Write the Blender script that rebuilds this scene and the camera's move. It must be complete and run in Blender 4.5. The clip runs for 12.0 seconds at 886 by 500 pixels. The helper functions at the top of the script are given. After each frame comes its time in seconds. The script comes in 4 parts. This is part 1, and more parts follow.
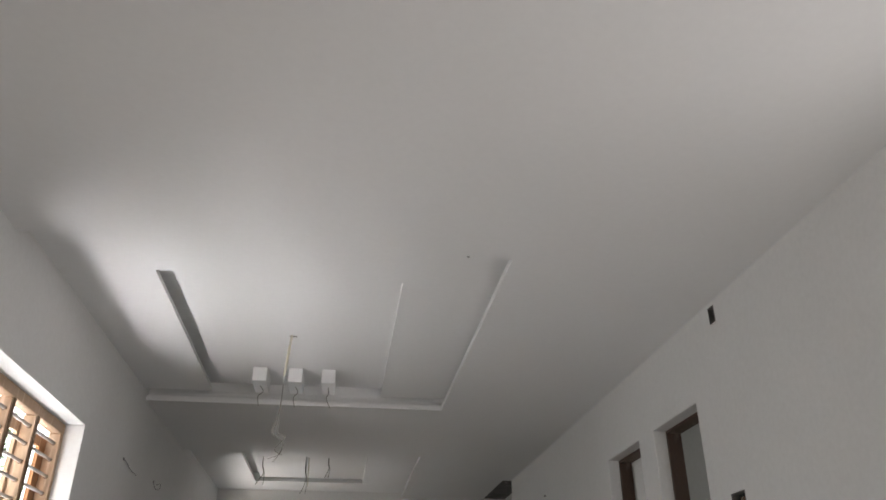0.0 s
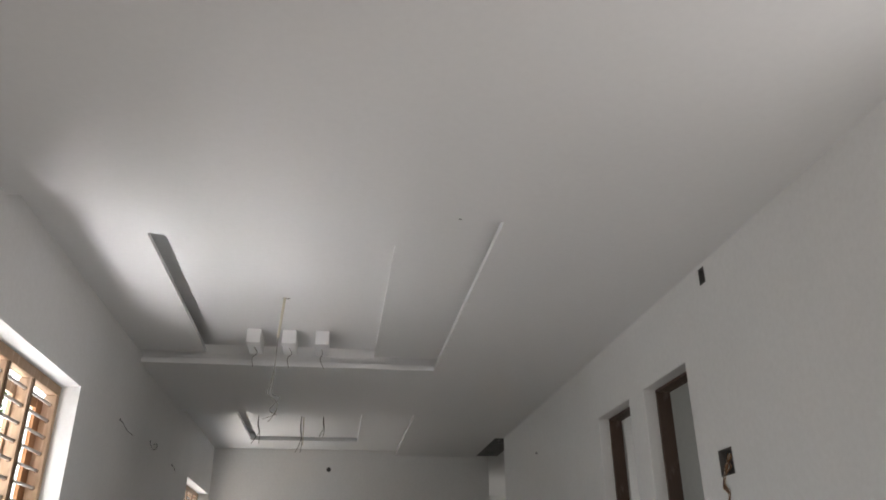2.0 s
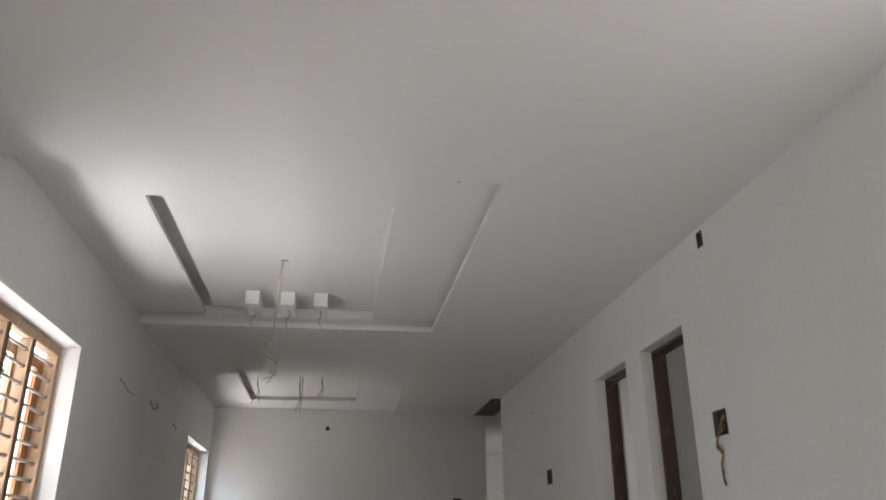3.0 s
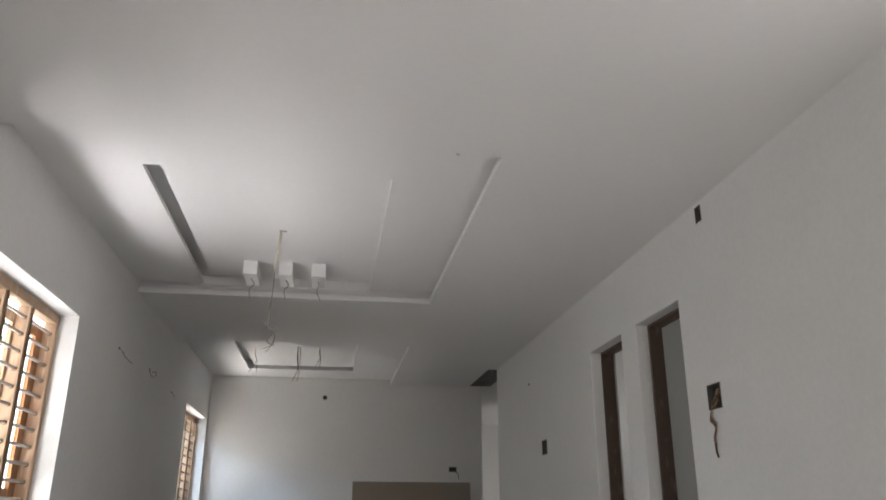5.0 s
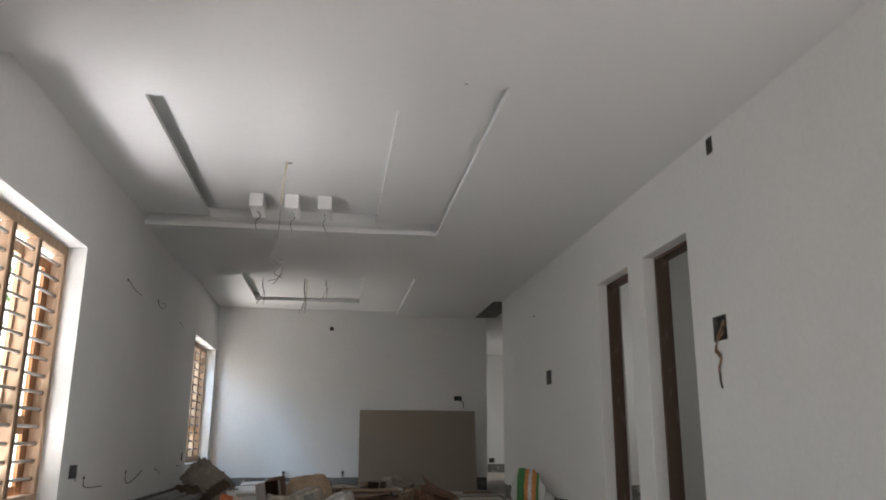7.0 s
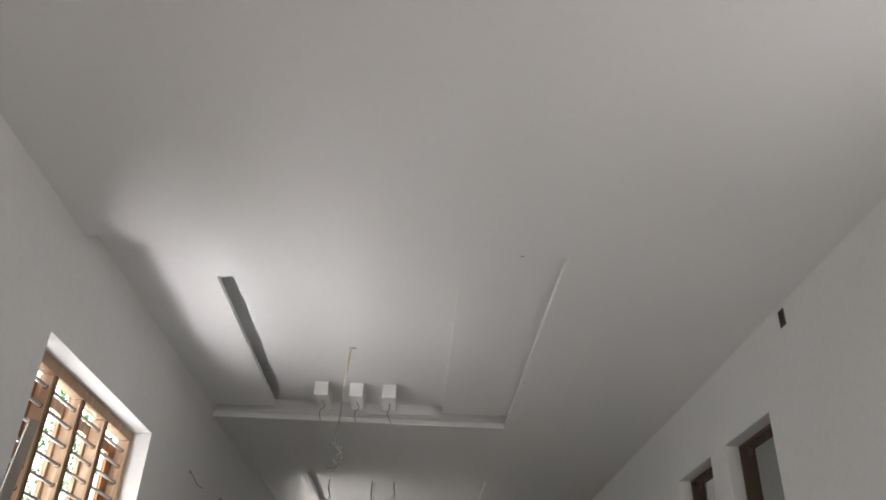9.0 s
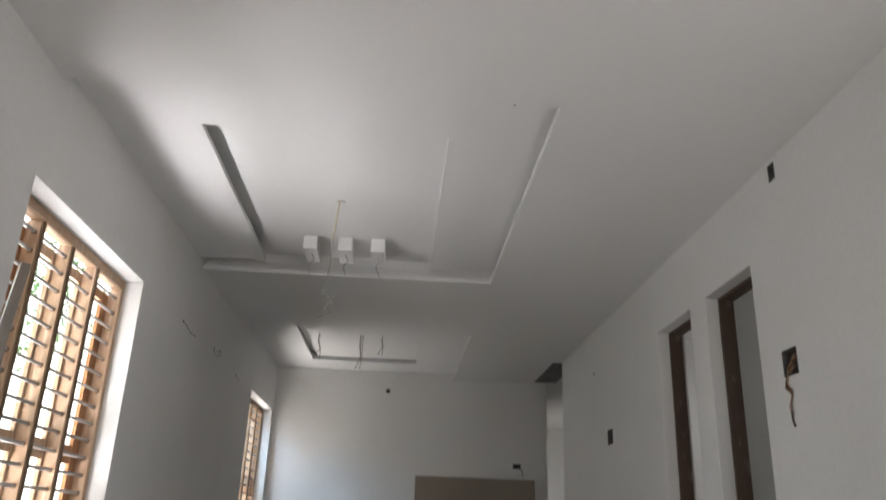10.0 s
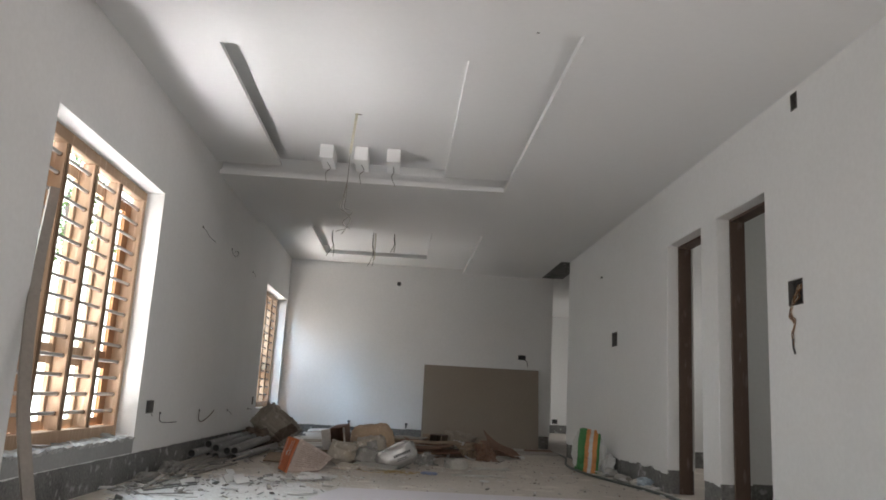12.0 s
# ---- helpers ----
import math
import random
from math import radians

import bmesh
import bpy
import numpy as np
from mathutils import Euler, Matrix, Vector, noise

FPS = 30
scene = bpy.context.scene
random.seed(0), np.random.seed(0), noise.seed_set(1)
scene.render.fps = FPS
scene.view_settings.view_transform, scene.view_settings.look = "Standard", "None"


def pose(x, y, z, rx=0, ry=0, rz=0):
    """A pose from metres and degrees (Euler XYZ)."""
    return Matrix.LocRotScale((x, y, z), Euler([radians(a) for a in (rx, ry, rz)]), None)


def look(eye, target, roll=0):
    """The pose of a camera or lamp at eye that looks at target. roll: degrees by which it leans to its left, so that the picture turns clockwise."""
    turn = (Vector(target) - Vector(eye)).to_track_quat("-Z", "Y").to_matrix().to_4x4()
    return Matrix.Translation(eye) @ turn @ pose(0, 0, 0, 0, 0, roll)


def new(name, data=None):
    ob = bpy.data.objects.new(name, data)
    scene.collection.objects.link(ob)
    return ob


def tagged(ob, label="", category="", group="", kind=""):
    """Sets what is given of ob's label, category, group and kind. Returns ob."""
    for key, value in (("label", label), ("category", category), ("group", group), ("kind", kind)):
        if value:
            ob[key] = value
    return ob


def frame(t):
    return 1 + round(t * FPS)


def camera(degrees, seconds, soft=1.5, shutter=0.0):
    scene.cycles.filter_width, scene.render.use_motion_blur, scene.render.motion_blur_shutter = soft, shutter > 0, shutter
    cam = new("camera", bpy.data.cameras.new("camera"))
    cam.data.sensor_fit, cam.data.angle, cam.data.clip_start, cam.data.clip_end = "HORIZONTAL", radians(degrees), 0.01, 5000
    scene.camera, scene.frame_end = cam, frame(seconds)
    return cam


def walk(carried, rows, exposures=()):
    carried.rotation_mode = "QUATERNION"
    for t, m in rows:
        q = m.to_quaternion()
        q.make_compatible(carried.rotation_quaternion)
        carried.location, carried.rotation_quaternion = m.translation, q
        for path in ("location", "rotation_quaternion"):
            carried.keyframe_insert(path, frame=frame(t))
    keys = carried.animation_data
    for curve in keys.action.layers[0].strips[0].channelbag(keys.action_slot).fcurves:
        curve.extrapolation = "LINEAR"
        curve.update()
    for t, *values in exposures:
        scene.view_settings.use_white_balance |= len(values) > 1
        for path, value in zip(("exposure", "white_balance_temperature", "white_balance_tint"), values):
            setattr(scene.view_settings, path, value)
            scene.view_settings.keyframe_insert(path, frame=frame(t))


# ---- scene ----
cam = camera(60.8, 12.0, soft=1.7, shutter=0.6)
PATH = [
    (0, (-0.002, -0.020, 0.709), (0.230, 1.739, 1.632), -0.03),
    (0.5, (-0.006, -0.025, 0.711), (0.230, 1.730, 1.641), -0.11),
    (1, (0.006, -0.035, 0.718), (0.242, 1.722, 1.644), -0.21),
    (1.5, (0.001, -0.037, 0.719), (0.250, 1.745, 1.590), -0.37),
    (2, (0.002, -0.034, 0.715), (0.258, 1.768, 1.544), -0.45),
    (2.5, (0.003, -0.034, 0.721), (0.265, 1.787, 1.505), -0.47),
    (3, (-0.003, -0.038, 0.722), (0.264, 1.803, 1.457), -0.35),
    (5, (-0.005, -0.043, 0.732), (0.271, 1.823, 1.394), 0.14),
    (5.5, (-0.018, -0.035, 0.724), (0.268, 1.864, 1.284), 0.05),
    (6, (-0.023, -0.030, 0.722), (0.267, 1.880, 1.240), -0.01),
    (6.5, (-0.024, -0.031, 0.724), (0.264, 1.884, 1.222), 0.06),
    (7, (-0.022, -0.018, 0.735), (0.251, 1.901, 1.227), 0.28),
    (7.5, (-0.004, 0.034, 0.709), (0.137, 1.917, 1.368), 0.92),
    (7.7, (0.016, 0.054, 0.682), (0.124, 1.912, 1.414), 0.78),
    (9.3, (0.119, 0.143, 0.446), (0.155, 1.862, 1.468), 2.30),
    (9.5, (0.091, 0.177, 0.399), (0.161, 1.954, 1.313), 1.85),
    (10, (0.100, 0.174, 0.441), (0.194, 2.047, 1.138), 2.11),
    (10.5, (0.093, 0.118, 0.540), (0.193, 2.042, 1.076), 2.67),
    (11, (0.039, 0.062, 0.630), (0.133, 2.011, 1.068), 3.06),
    (11.5, (0.004, 0.018, 0.676), (0.094, 1.974, 1.080), 3.23),
    (12, (0.009, 0.009, 0.687), (0.104, 1.968, 1.074), 3.14),
]
walk(cam, [(t, look(eye, target, roll)) for t, eye, target, roll in PATH], exposures=[(0, 0.0), (3, 0.04), (6.5, 0.10), (7.5, 0.03), (9.5, -0.02), (10.5, 0.2), (12, 0.3)])

# ---- light ----
world = bpy.data.worlds.new("sky")
scene.world = world
world.use_nodes = True
wn = world.node_tree.nodes
sky = wn.new("ShaderNodeTexSky")
sky.sky_type = "NISHITA"
sky.sun_disc = False
sky.sun_elevation = radians(52)
sky.sun_rotation = radians(-20)
world.node_tree.links.new(sky.outputs[0], wn["Background"].inputs[0])
wn["Background"].inputs[1].default_value = 0.12

sun = new("sun", bpy.data.lights.new("sun", "SUN"))
sun.data.energy, sun.data.angle, sun.data.color = 3.0, radians(0.6), (1.0, 0.95, 0.86)
sun.matrix_world = look((-4, 8, 20), (-3.2, 0.5, 0))


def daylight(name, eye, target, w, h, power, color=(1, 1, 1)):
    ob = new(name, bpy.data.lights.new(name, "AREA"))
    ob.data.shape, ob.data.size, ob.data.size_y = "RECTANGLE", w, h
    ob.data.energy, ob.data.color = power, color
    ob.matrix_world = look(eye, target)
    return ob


# lamps stand in for sunlit-yard bounce and sky light through the two barred windows
daylight("yard_bounce_lamp", (-2.75, 5.5, -0.37), (-2.75, 5.5, 3), 0.5, 5.0, 465, (1.0, 0.95, 0.98))
daylight("yard_bounce_lamp", (-3.7, 5.2, -0.36), (-3.7, 5.2, 3), 1.2, 5.4, 310, (1.0, 0.95, 0.98))
daylight("yard_bounce_lamp", (-3.1, 12.7, -0.35), (-3.1, 12.7, 3), 1.4, 3.4, 600, (1.0, 0.925, 0.88))
daylight("far_yard_bounce_lamp", (-5.2, 5.4, 0.0), (-1.8, 5.4, 2.0), 7.0, 1.6, 150, (1.0, 0.95, 0.975))
daylight("sky_stand_in_lamp", (-3.5, 5.5, 3.0), (-0.9, 5.3, 0.3), 3.0, 2.0, 205, (0.72, 0.87, 1.0))
daylight("sky_stand_in_lamp", (-5.0, 8.3, 3.6), (-0.7, 12.0, 0.6), 2.6, 1.8, 520, (0.42, 0.68, 1.0))
# lamps in unseen, inferred openings: side entrance, behind the camera, the far room's window
daylight("side_entrance_daylight", (2.62, 0.9, 0.8), (1.0, 2.2, 2.3), 1.6, 1.3, 23, (1.0, 0.95, 0.94))
daylight("entrance_daylight", (1.0, -3.1, 1.1), (0.6, 0, 1.35), 2.2, 1.9, 55, (1.0, 0.95, 0.92))
daylight("far_room_daylight", (5.5, 16.4, 1.1), (3.6, 18.8, 0.4), 1.5, 1.2, 24, (1.0, 0.97, 0.94))
# unseen fill lamps added to brighten the small rooms behind the doorways
daylight("small_room_fill", (4.65, 4.6, 1.8), (3, 4.7, 1.2), 0.55, 0.55, 3, (0.98, 1.0, 0.93))
daylight("small_room_fill", (4.65, 8.2, 1.8), (3, 8.4, 1.2), 0.9, 0.55, 12, (1.0, 0.97, 0.94))


# ---- materials ----
def material(name, base, other=None, rough=0.8, scale=3.0, fine=60.0, bump=0.15, metal=0.0, spots=0.0, stretch=(1, 1, 1), mix=0.6, depth=0.004):
    """A surface with a large and a fine variation between two colours, and fine relief."""
    m = bpy.data.materials.new(name)
    m.use_nodes = True
    nt = m.node_tree
    n, l = nt.nodes, nt.links
    b = n["Principled BSDF"]
    b.inputs["Roughness"].default_value, b.inputs["Metallic"].default_value = rough, metal
    other = other or tuple(c * 0.85 for c in base)
    tc = n.new("ShaderNodeTexCoord")
    mp = n.new("ShaderNodeMapping")
    mp.inputs["Scale"].default_value = stretch
    l.new(tc.outputs["Object"], mp.inputs[0])
    big = n.new("ShaderNodeTexNoise")
    big.inputs["Scale"].default_value, big.inputs["Detail"].default_value = scale, 5
    l.new(mp.outputs[0], big.inputs["Vector"])
    small = n.new("ShaderNodeTexNoise")
    small.inputs["Scale"].default_value, small.inputs["Detail"].default_value = fine, 4
    l.new(mp.outputs[0], small.inputs["Vector"])
    add = n.new("ShaderNodeMath")
    add.operation = "MULTIPLY_ADD"
    l.new(small.outputs[0], add.inputs[0])
    add.inputs[1].default_value = 0.5
    half = n.new("ShaderNodeMath")
    half.operation = "MULTIPLY"
    half.inputs[1].default_value = 0.5
    l.new(big.outputs[0], half.inputs[0])
    l.new(half.outputs[0], add.inputs[2])
    ramp = n.new("ShaderNodeValToRGB")
    ramp.color_ramp.elements[0].position, ramp.color_ramp.elements[1].position = 0.5 - 0.5 * (1 - mix) - 0.05, 0.5 + 0.5 * (1 - mix) + 0.05
    ramp.color_ramp.elements[0].color, ramp.color_ramp.elements[1].color = (*other, 1), (*base, 1)
    l.new(add.outputs[0], ramp.inputs[0])
    out = ramp.outputs[0]
    if spots:
        v = n.new("ShaderNodeTexNoise")
        v.inputs["Scale"].default_value, v.inputs["Detail"].default_value = scale * 2.7, 8
        l.new(mp.outputs[0], v.inputs["Vector"])
        r2 = n.new("ShaderNodeValToRGB")
        r2.color_ramp.elements[0].position, r2.color_ramp.elements[1].position = 0.58, 0.68
        l.new(v.outputs[0], r2.inputs[0])
        mx = n.new("ShaderNodeMix")
        mx.data_type = "RGBA"
        l.new(r2.outputs[0], mx.inputs[0])
        l.new(out, mx.inputs[6])
        mx.inputs[7].default_value = (*[min(1, c + spots) for c in base], 1)
        out = mx.outputs[2]
    l.new(out, b.inputs["Base Color"])
    bp = n.new("ShaderNodeBump")
    bp.inputs["Strength"].default_value, bp.inputs["Distance"].default_value = bump, depth
    l.new(add.outputs[0], bp.inputs["Height"])
    l.new(bp.outputs[0], b.inputs["Normal"])
    return m


WALL = material("white_wall_paint", (0.765, 0.762, 0.753), (0.68, 0.676, 0.664), 0.75, 1.1, 35, 0.18)
CEIL = material("white_ceiling_paint", (0.775, 0.775, 0.77), (0.735, 0.735, 0.73), 0.8, 0.6, 25, 0.08)
PUTTY = material("wall_putty", (0.55, 0.55, 0.54), (0.24, 0.24, 0.235), 0.9, 9, 60, 0.8, mix=0.75, depth=0.01)
CEMENT = material("raw_cement", (0.23, 0.225, 0.215), (0.085, 0.083, 0.08), 0.95, 4, 55, 1.0, spots=0.16, mix=0.75, depth=0.016)
GREYPLASTER = material("grey_plaster", (0.34, 0.34, 0.33), (0.26, 0.26, 0.255), 0.9, 3, 40, 0.4)
FLOOR = material("dusty_concrete", (0.55, 0.495, 0.435), (0.38, 0.345, 0.30), 0.92, 1.3, 30, 0.6, spots=0.05, depth=0.008)
TEAK = material("light_wood", (0.52, 0.365, 0.245), (0.30, 0.19, 0.115), 0.6, 2, 30, 0.4, spots=0.05, stretch=(6, 6, 0.6), mix=0.3)
# wood colour with shade painted in, for mullion fronts and round the bars
TEAKSHADE = material("shaded_wood", (0.20, 0.125, 0.07), (0.12, 0.07, 0.04), 0.7, 2, 30, 0.3, stretch=(6, 6, 0.6), mix=0.3)
TEAKRED = material("reddish_wood", (0.40, 0.19, 0.075), (0.28, 0.12, 0.05), 0.6, 2, 30, 0.3, stretch=(6, 6, 0.6), mix=0.3)
DARKWOOD = material("dark_stained_wood", (0.125, 0.078, 0.055), (0.06, 0.036, 0.026), 0.6, 2, 30, 0.5, stretch=(4, 4, 0.9), spots=0.04, mix=0.3)
STEEL = material("dull_steel", (0.52, 0.50, 0.48), (0.40, 0.38, 0.36), 0.45, 6, 80, 0.1, metal=0.7)
BOXDARK = material("box_inside", (0.05, 0.048, 0.045), (0.025, 0.025, 0.025), 0.8, 20, 120, 0.3)
BOXGREY = material("metal_box", (0.20, 0.195, 0.185), (0.09, 0.085, 0.08), 0.6, 20, 120, 0.3, metal=0.3)
PVC = material("grey_pvc", (0.25, 0.245, 0.24), (0.15, 0.148, 0.145), 0.5, 4, 60, 0.1, spots=0.06)
CREAM = material("cream_conduit", (0.62, 0.57, 0.46), (0.52, 0.48, 0.38), 0.5, 6, 60, 0.1)
WIREGREY = material("grey_wire", (0.26, 0.25, 0.22), (0.15, 0.14, 0.12), 0.5, 20, 90, 0.1)
WIREDARK = material("dark_wire", (0.06, 0.055, 0.05), (0.03, 0.03, 0.03), 0.5, 20, 90, 0.1)
WIREORANGE = material("copper_tape_wire", (0.38, 0.19, 0.065), (0.18, 0.08, 0.03), 0.5, 20, 90, 0.1)
WIREBROWN = material("brown_wire", (0.16, 0.085, 0.05), (0.08, 0.045, 0.03), 0.5, 20, 90, 0.1)
BOARD = material("grey_brown_board", (0.29, 0.245, 0.20), (0.245, 0.205, 0.165), 0.85, 1.5, 50, 0.1)
BOARDEDGE = material("board_edge", (0.5, 0.48, 0.44), (0.4, 0.38, 0.35), 0.9, 6, 60, 0.3)
LAVENDER = material("pale_floor_sheet", (0.56, 0.53, 0.555), (0.50, 0.47, 0.495), 0.6, 2, 40, 0.1)
YARD = material("pale_yard_soil", (0.55, 0.50, 0.43), (0.42, 0.38, 0.32), 0.95, 0.5, 15, 0.5)
LEAF = material("green_leaves", (0.10, 0.16, 0.04), (0.05, 0.10, 0.02), 0.6, 8, 50, 0.1)


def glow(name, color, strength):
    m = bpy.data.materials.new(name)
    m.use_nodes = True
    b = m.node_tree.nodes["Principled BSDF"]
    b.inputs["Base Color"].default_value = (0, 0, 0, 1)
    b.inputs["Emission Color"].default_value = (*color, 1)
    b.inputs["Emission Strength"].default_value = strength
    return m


BACKDROP_GLOW = glow("glowing_white_backdrop", (1.0, 0.99, 0.98), 4.0)


def pane_material():
    m = bpy.data.materials.new("window_glass")
    m.use_nodes = True
    n, l = m.node_tree.nodes, m.node_tree.links
    n.remove(n["Principled BSDF"])
    tr, gl, mx = n.new("ShaderNodeBsdfTransparent"), n.new("ShaderNodeBsdfGlossy"), n.new("ShaderNodeMixShader")
    tr.inputs[0].default_value = (0.93, 0.96, 0.95, 1)
    gl.inputs["Roughness"].default_value = 0.05
    mx.inputs[0].default_value = 0.06
    l.new(tr.outputs[0], mx.inputs[1])
    l.new(gl.outputs[0], mx.inputs[2])
    l.new(mx.outputs[0], n["Material Output"].inputs[0])
    return m


GLASS = pane_material()


# ---- building helpers ----
def finish(name, bm, mat, smooth=False):
    me = bpy.data.meshes.new(name)
    bmesh.ops.recalc_face_normals(bm, faces=bm.faces)
    bm.to_mesh(me)
    bm.free()
    for m in (mat if isinstance(mat, (list, tuple)) else [mat]):
        me.materials.append(m)
    if smooth:
        for p in me.polygons:
            p.use_smooth = True
    return new(name, me)


def part(name, bm, mat, parent, label="", smooth=False):
    ob = finish(name, bm, mat, smooth)
    ob.parent = parent
    if label:
        ob["label"] = label
    return ob


def box(bm, x0, x1, y0, y1, z0, z1, bevel=0.0):
    vs = [bm.verts.new((x, y, z)) for x in (x0, x1) for y in (y0, y1) for z in (z0, z1)]
    fs = [bm.faces.new([vs[i] for i in f]) for f in ((0, 1, 3, 2), (4, 6, 7, 5), (0, 4, 5, 1), (2, 3, 7, 6), (0, 2, 6, 4), (1, 5, 7, 3))]
    if bevel:
        es = list({e for f in fs for e in f.edges})
        bmesh.ops.bevel(bm, geom=es, offset=bevel, segments=2, affect="EDGES", profile=0.5)
    return bm


def boxed(*a, bevel=0.0):
    return box(bmesh.new(), *a, bevel=bevel)


def empty(name, at=(0, 0, 0), rot=(0, 0, 0)):
    ob = new(name)
    ob.matrix_basis = pose(*at, *rot)
    return ob


def slab(name, axis, at, thick, u, v, holes, mat, label="", kind="structure"):
    """A flat piece with holes through it. axis: its normal; at: its first face; u, v: its extent along the two other axes; holes: (u0, u1, v0, v1)."""
    us = sorted({*u, *[c for h in holes for c in h[:2] if u[0] < c < u[1]]})
    vs = sorted({*v, *[c for h in holes for c in h[2:] if v[0] < c < v[1]]})
    bm = bmesh.new()
    made = {}

    def vert(d, a, b):
        key = (d, round(a, 5), round(b, 5))
        if key not in made:
            p = {"x": (d, a, b), "y": (a, d, b), "z": (a, b, d)}[axis]
            made[key] = bm.verts.new(p)
        return made[key]

    def solid(i, j):
        if not (0 <= i < len(us) - 1 and 0 <= j < len(vs) - 1):
            return False
        a, b = (us[i] + us[i + 1]) / 2, (vs[j] + vs[j + 1]) / 2
        return not any(h[0] < a < h[1] and h[2] < b < h[3] for h in holes)

    for i in range(len(us) - 1):
        for j in range(len(vs) - 1):
            if not solid(i, j):
                continue
            a0, a1, b0, b1 = us[i], us[i + 1], vs[j], vs[j + 1]
            for d in (at, at + thick):
                bm.faces.new([vert(d, a0, b0), vert(d, a1, b0), vert(d, a1, b1), vert(d, a0, b1)])
            for di, dj, q in ((-1, 0, ((a0, b0), (a0, b1))), (1, 0, ((a1, b0), (a1, b1))), (0, -1, ((a0, b0), (a1, b0))), (0, 1, ((a0, b1), (a1, b1)))):
                if not solid(i + di, j + dj):
                    (p, r), (s, t) = q
                    bm.faces.new([vert(at, p, r), vert(at, s, t), vert(at + thick, s, t), vert(at + thick, p, r)])
    ob = finish(name, bm, mat)
    return tagged(ob, label, name.split("_")[0], kind=kind)


def tube(bm, pts, r, sides=6, caps=True):
    """A round rod along a line of points."""
    pts = [Vector(p) for p in pts]
    rings = []
    for i, p in enumerate(pts):
        d = (pts[min(i + 1, len(pts) - 1)] - pts[max(i - 1, 0)]).normalized()
        a = d.orthogonal().normalized() if abs(d.z) > 0.95 else d.cross(Vector((0, 0, 1))).normalized()
        b = d.cross(a)
        rings.append([bm.verts.new(p + r * (math.cos(2 * math.pi * k / sides) * a + math.sin(2 * math.pi * k / sides) * b)) for k in range(sides)])
    for q, s in zip(rings, rings[1:]):
        for k in range(sides):
            bm.faces.new([q[k], q[(k + 1) % sides], s[(k + 1) % sides], s[k]])
    if caps:
        bm.faces.new(rings[0]), bm.faces.new(rings[-1])
    return bm


def curve_points(keys, n=16):
    """A smooth line through a few points."""
    keys = [Vector(k) for k in keys]
    ks = [2 * keys[0] - keys[1], *keys, 2 * keys[-1] - keys[-2]]
    out = []
    for i in range(1, len(ks) - 2):
        p0, p1, p2, p3 = ks[i - 1:i + 3]
        for k in range(n):
            t = k / n
            out.append(0.5 * (2 * p1 + (p2 - p0) * t + (2 * p0 - 5 * p1 + 4 * p2 - p3) * t * t + (3 * p1 - p0 - 3 * p2 + p3) * t ** 3))
    return [*out, keys[-1]]


# ---- the room ----
XL, XR, YN, YB = -1.846, 2.36, -3.0, 12.22
C0, C1, C2, TOP = 2.715, 2.795, 2.838, 3.05
BAND = 0.195
WIN_A, WIN_B = (3.84, 5.66), (10.27, 12.10)
DOORS = ((4.75, 5.52), (5.83, 6.60))
DTOP = 2.155

slab("floor", "z", -0.15, 0.15, (-2.4, 5.8), (-3.3, 19.6), [], FLOOR, "dusty grey unfinished concrete floor strewn with rubble")
slab("wall_left", "x", XL, -0.26, (YN, YB), (BAND, TOP), [(WIN_A[0], WIN_A[1] + 0.05, BAND, 2.10), (*WIN_B, 0.44, 2.10), (5.85, 6.02, 0.465, 0.56), (9.98, 10.07, 0.49, 0.59)], WALL, "white painted plaster wall with two barred windows")
wr = slab("wall_right", "x", XR, 0.24, (YN, 10.6), (BAND, TOP), [(*d, BAND, DTOP) for d in DOORS] + [(0.0, 1.8, BAND, 2.15), (4.295, 4.37, 2.575, 2.685), (4.31, 4.475, 1.355, 1.51), (8.17, 8.36, 1.36, 1.515)], WALL, "white painted plaster wall with two narrow doorways")
slab("wall_back", "y", YB, 0.22, (XL - 0.26, 2.45), (BAND, TOP), [(1.91, 2.035, 1.375, 1.45)], WALL, "white painted plaster end wall behind the leaning board")
slab("wall_behind", "y", YN, -0.25, (XL - 0.26, 5.8), (0.0, TOP), [(-0.1, 2.1, 0.2, 2.2)], WALL, "white plaster wall with a wide entrance opening")
splay = bmesh.new()
ends = [[splay.verts.new((x, y, z)) for x, y in ((XL, WIN_A[1]), (XL - 0.26, WIN_A[1] + 0.049), (XL, WIN_A[1] + 0.05))] for z in (BAND, 2.10)]
splay.faces.new(ends[0]), splay.faces.new(ends[1])
for k in range(3):
    splay.faces.new([ends[0][k], ends[0][(k + 1) % 3], ends[1][(k + 1) % 3], ends[1][k]])
tagged(finish("window_reveal", splay, WALL), "white plastered splayed side of the window opening", "reveal", kind="structure")
soft_edge = wr.modifiers.new("soft_edge", "BEVEL")
soft_edge.width, soft_edge.segments, soft_edge.limit_method = 0.014, 3, "ANGLE"
# raw strip at the foot of the walls, where the skirting tiles are still missing
slab("wall_base_left", "x", XL - 0.008, -0.24, (YN, YB), (0, BAND), [], CEMENT, "raw dark cement strip at the foot of the wall")
slab("wall_base_right", "x", XR + 0.008, 0.22, (YN, 10.6), (0, BAND), [(*d, -1, 1) for d in DOORS] + [(0.0, 1.8, -1, 1)], CEMENT, "raw dark cement strip at the foot of the wall")
slab("wall_base_back", "y", YB + 0.008, 0.2, (XL, 2.44), (0, BAND), [], CEMENT, "raw dark cement strip at the foot of the wall")
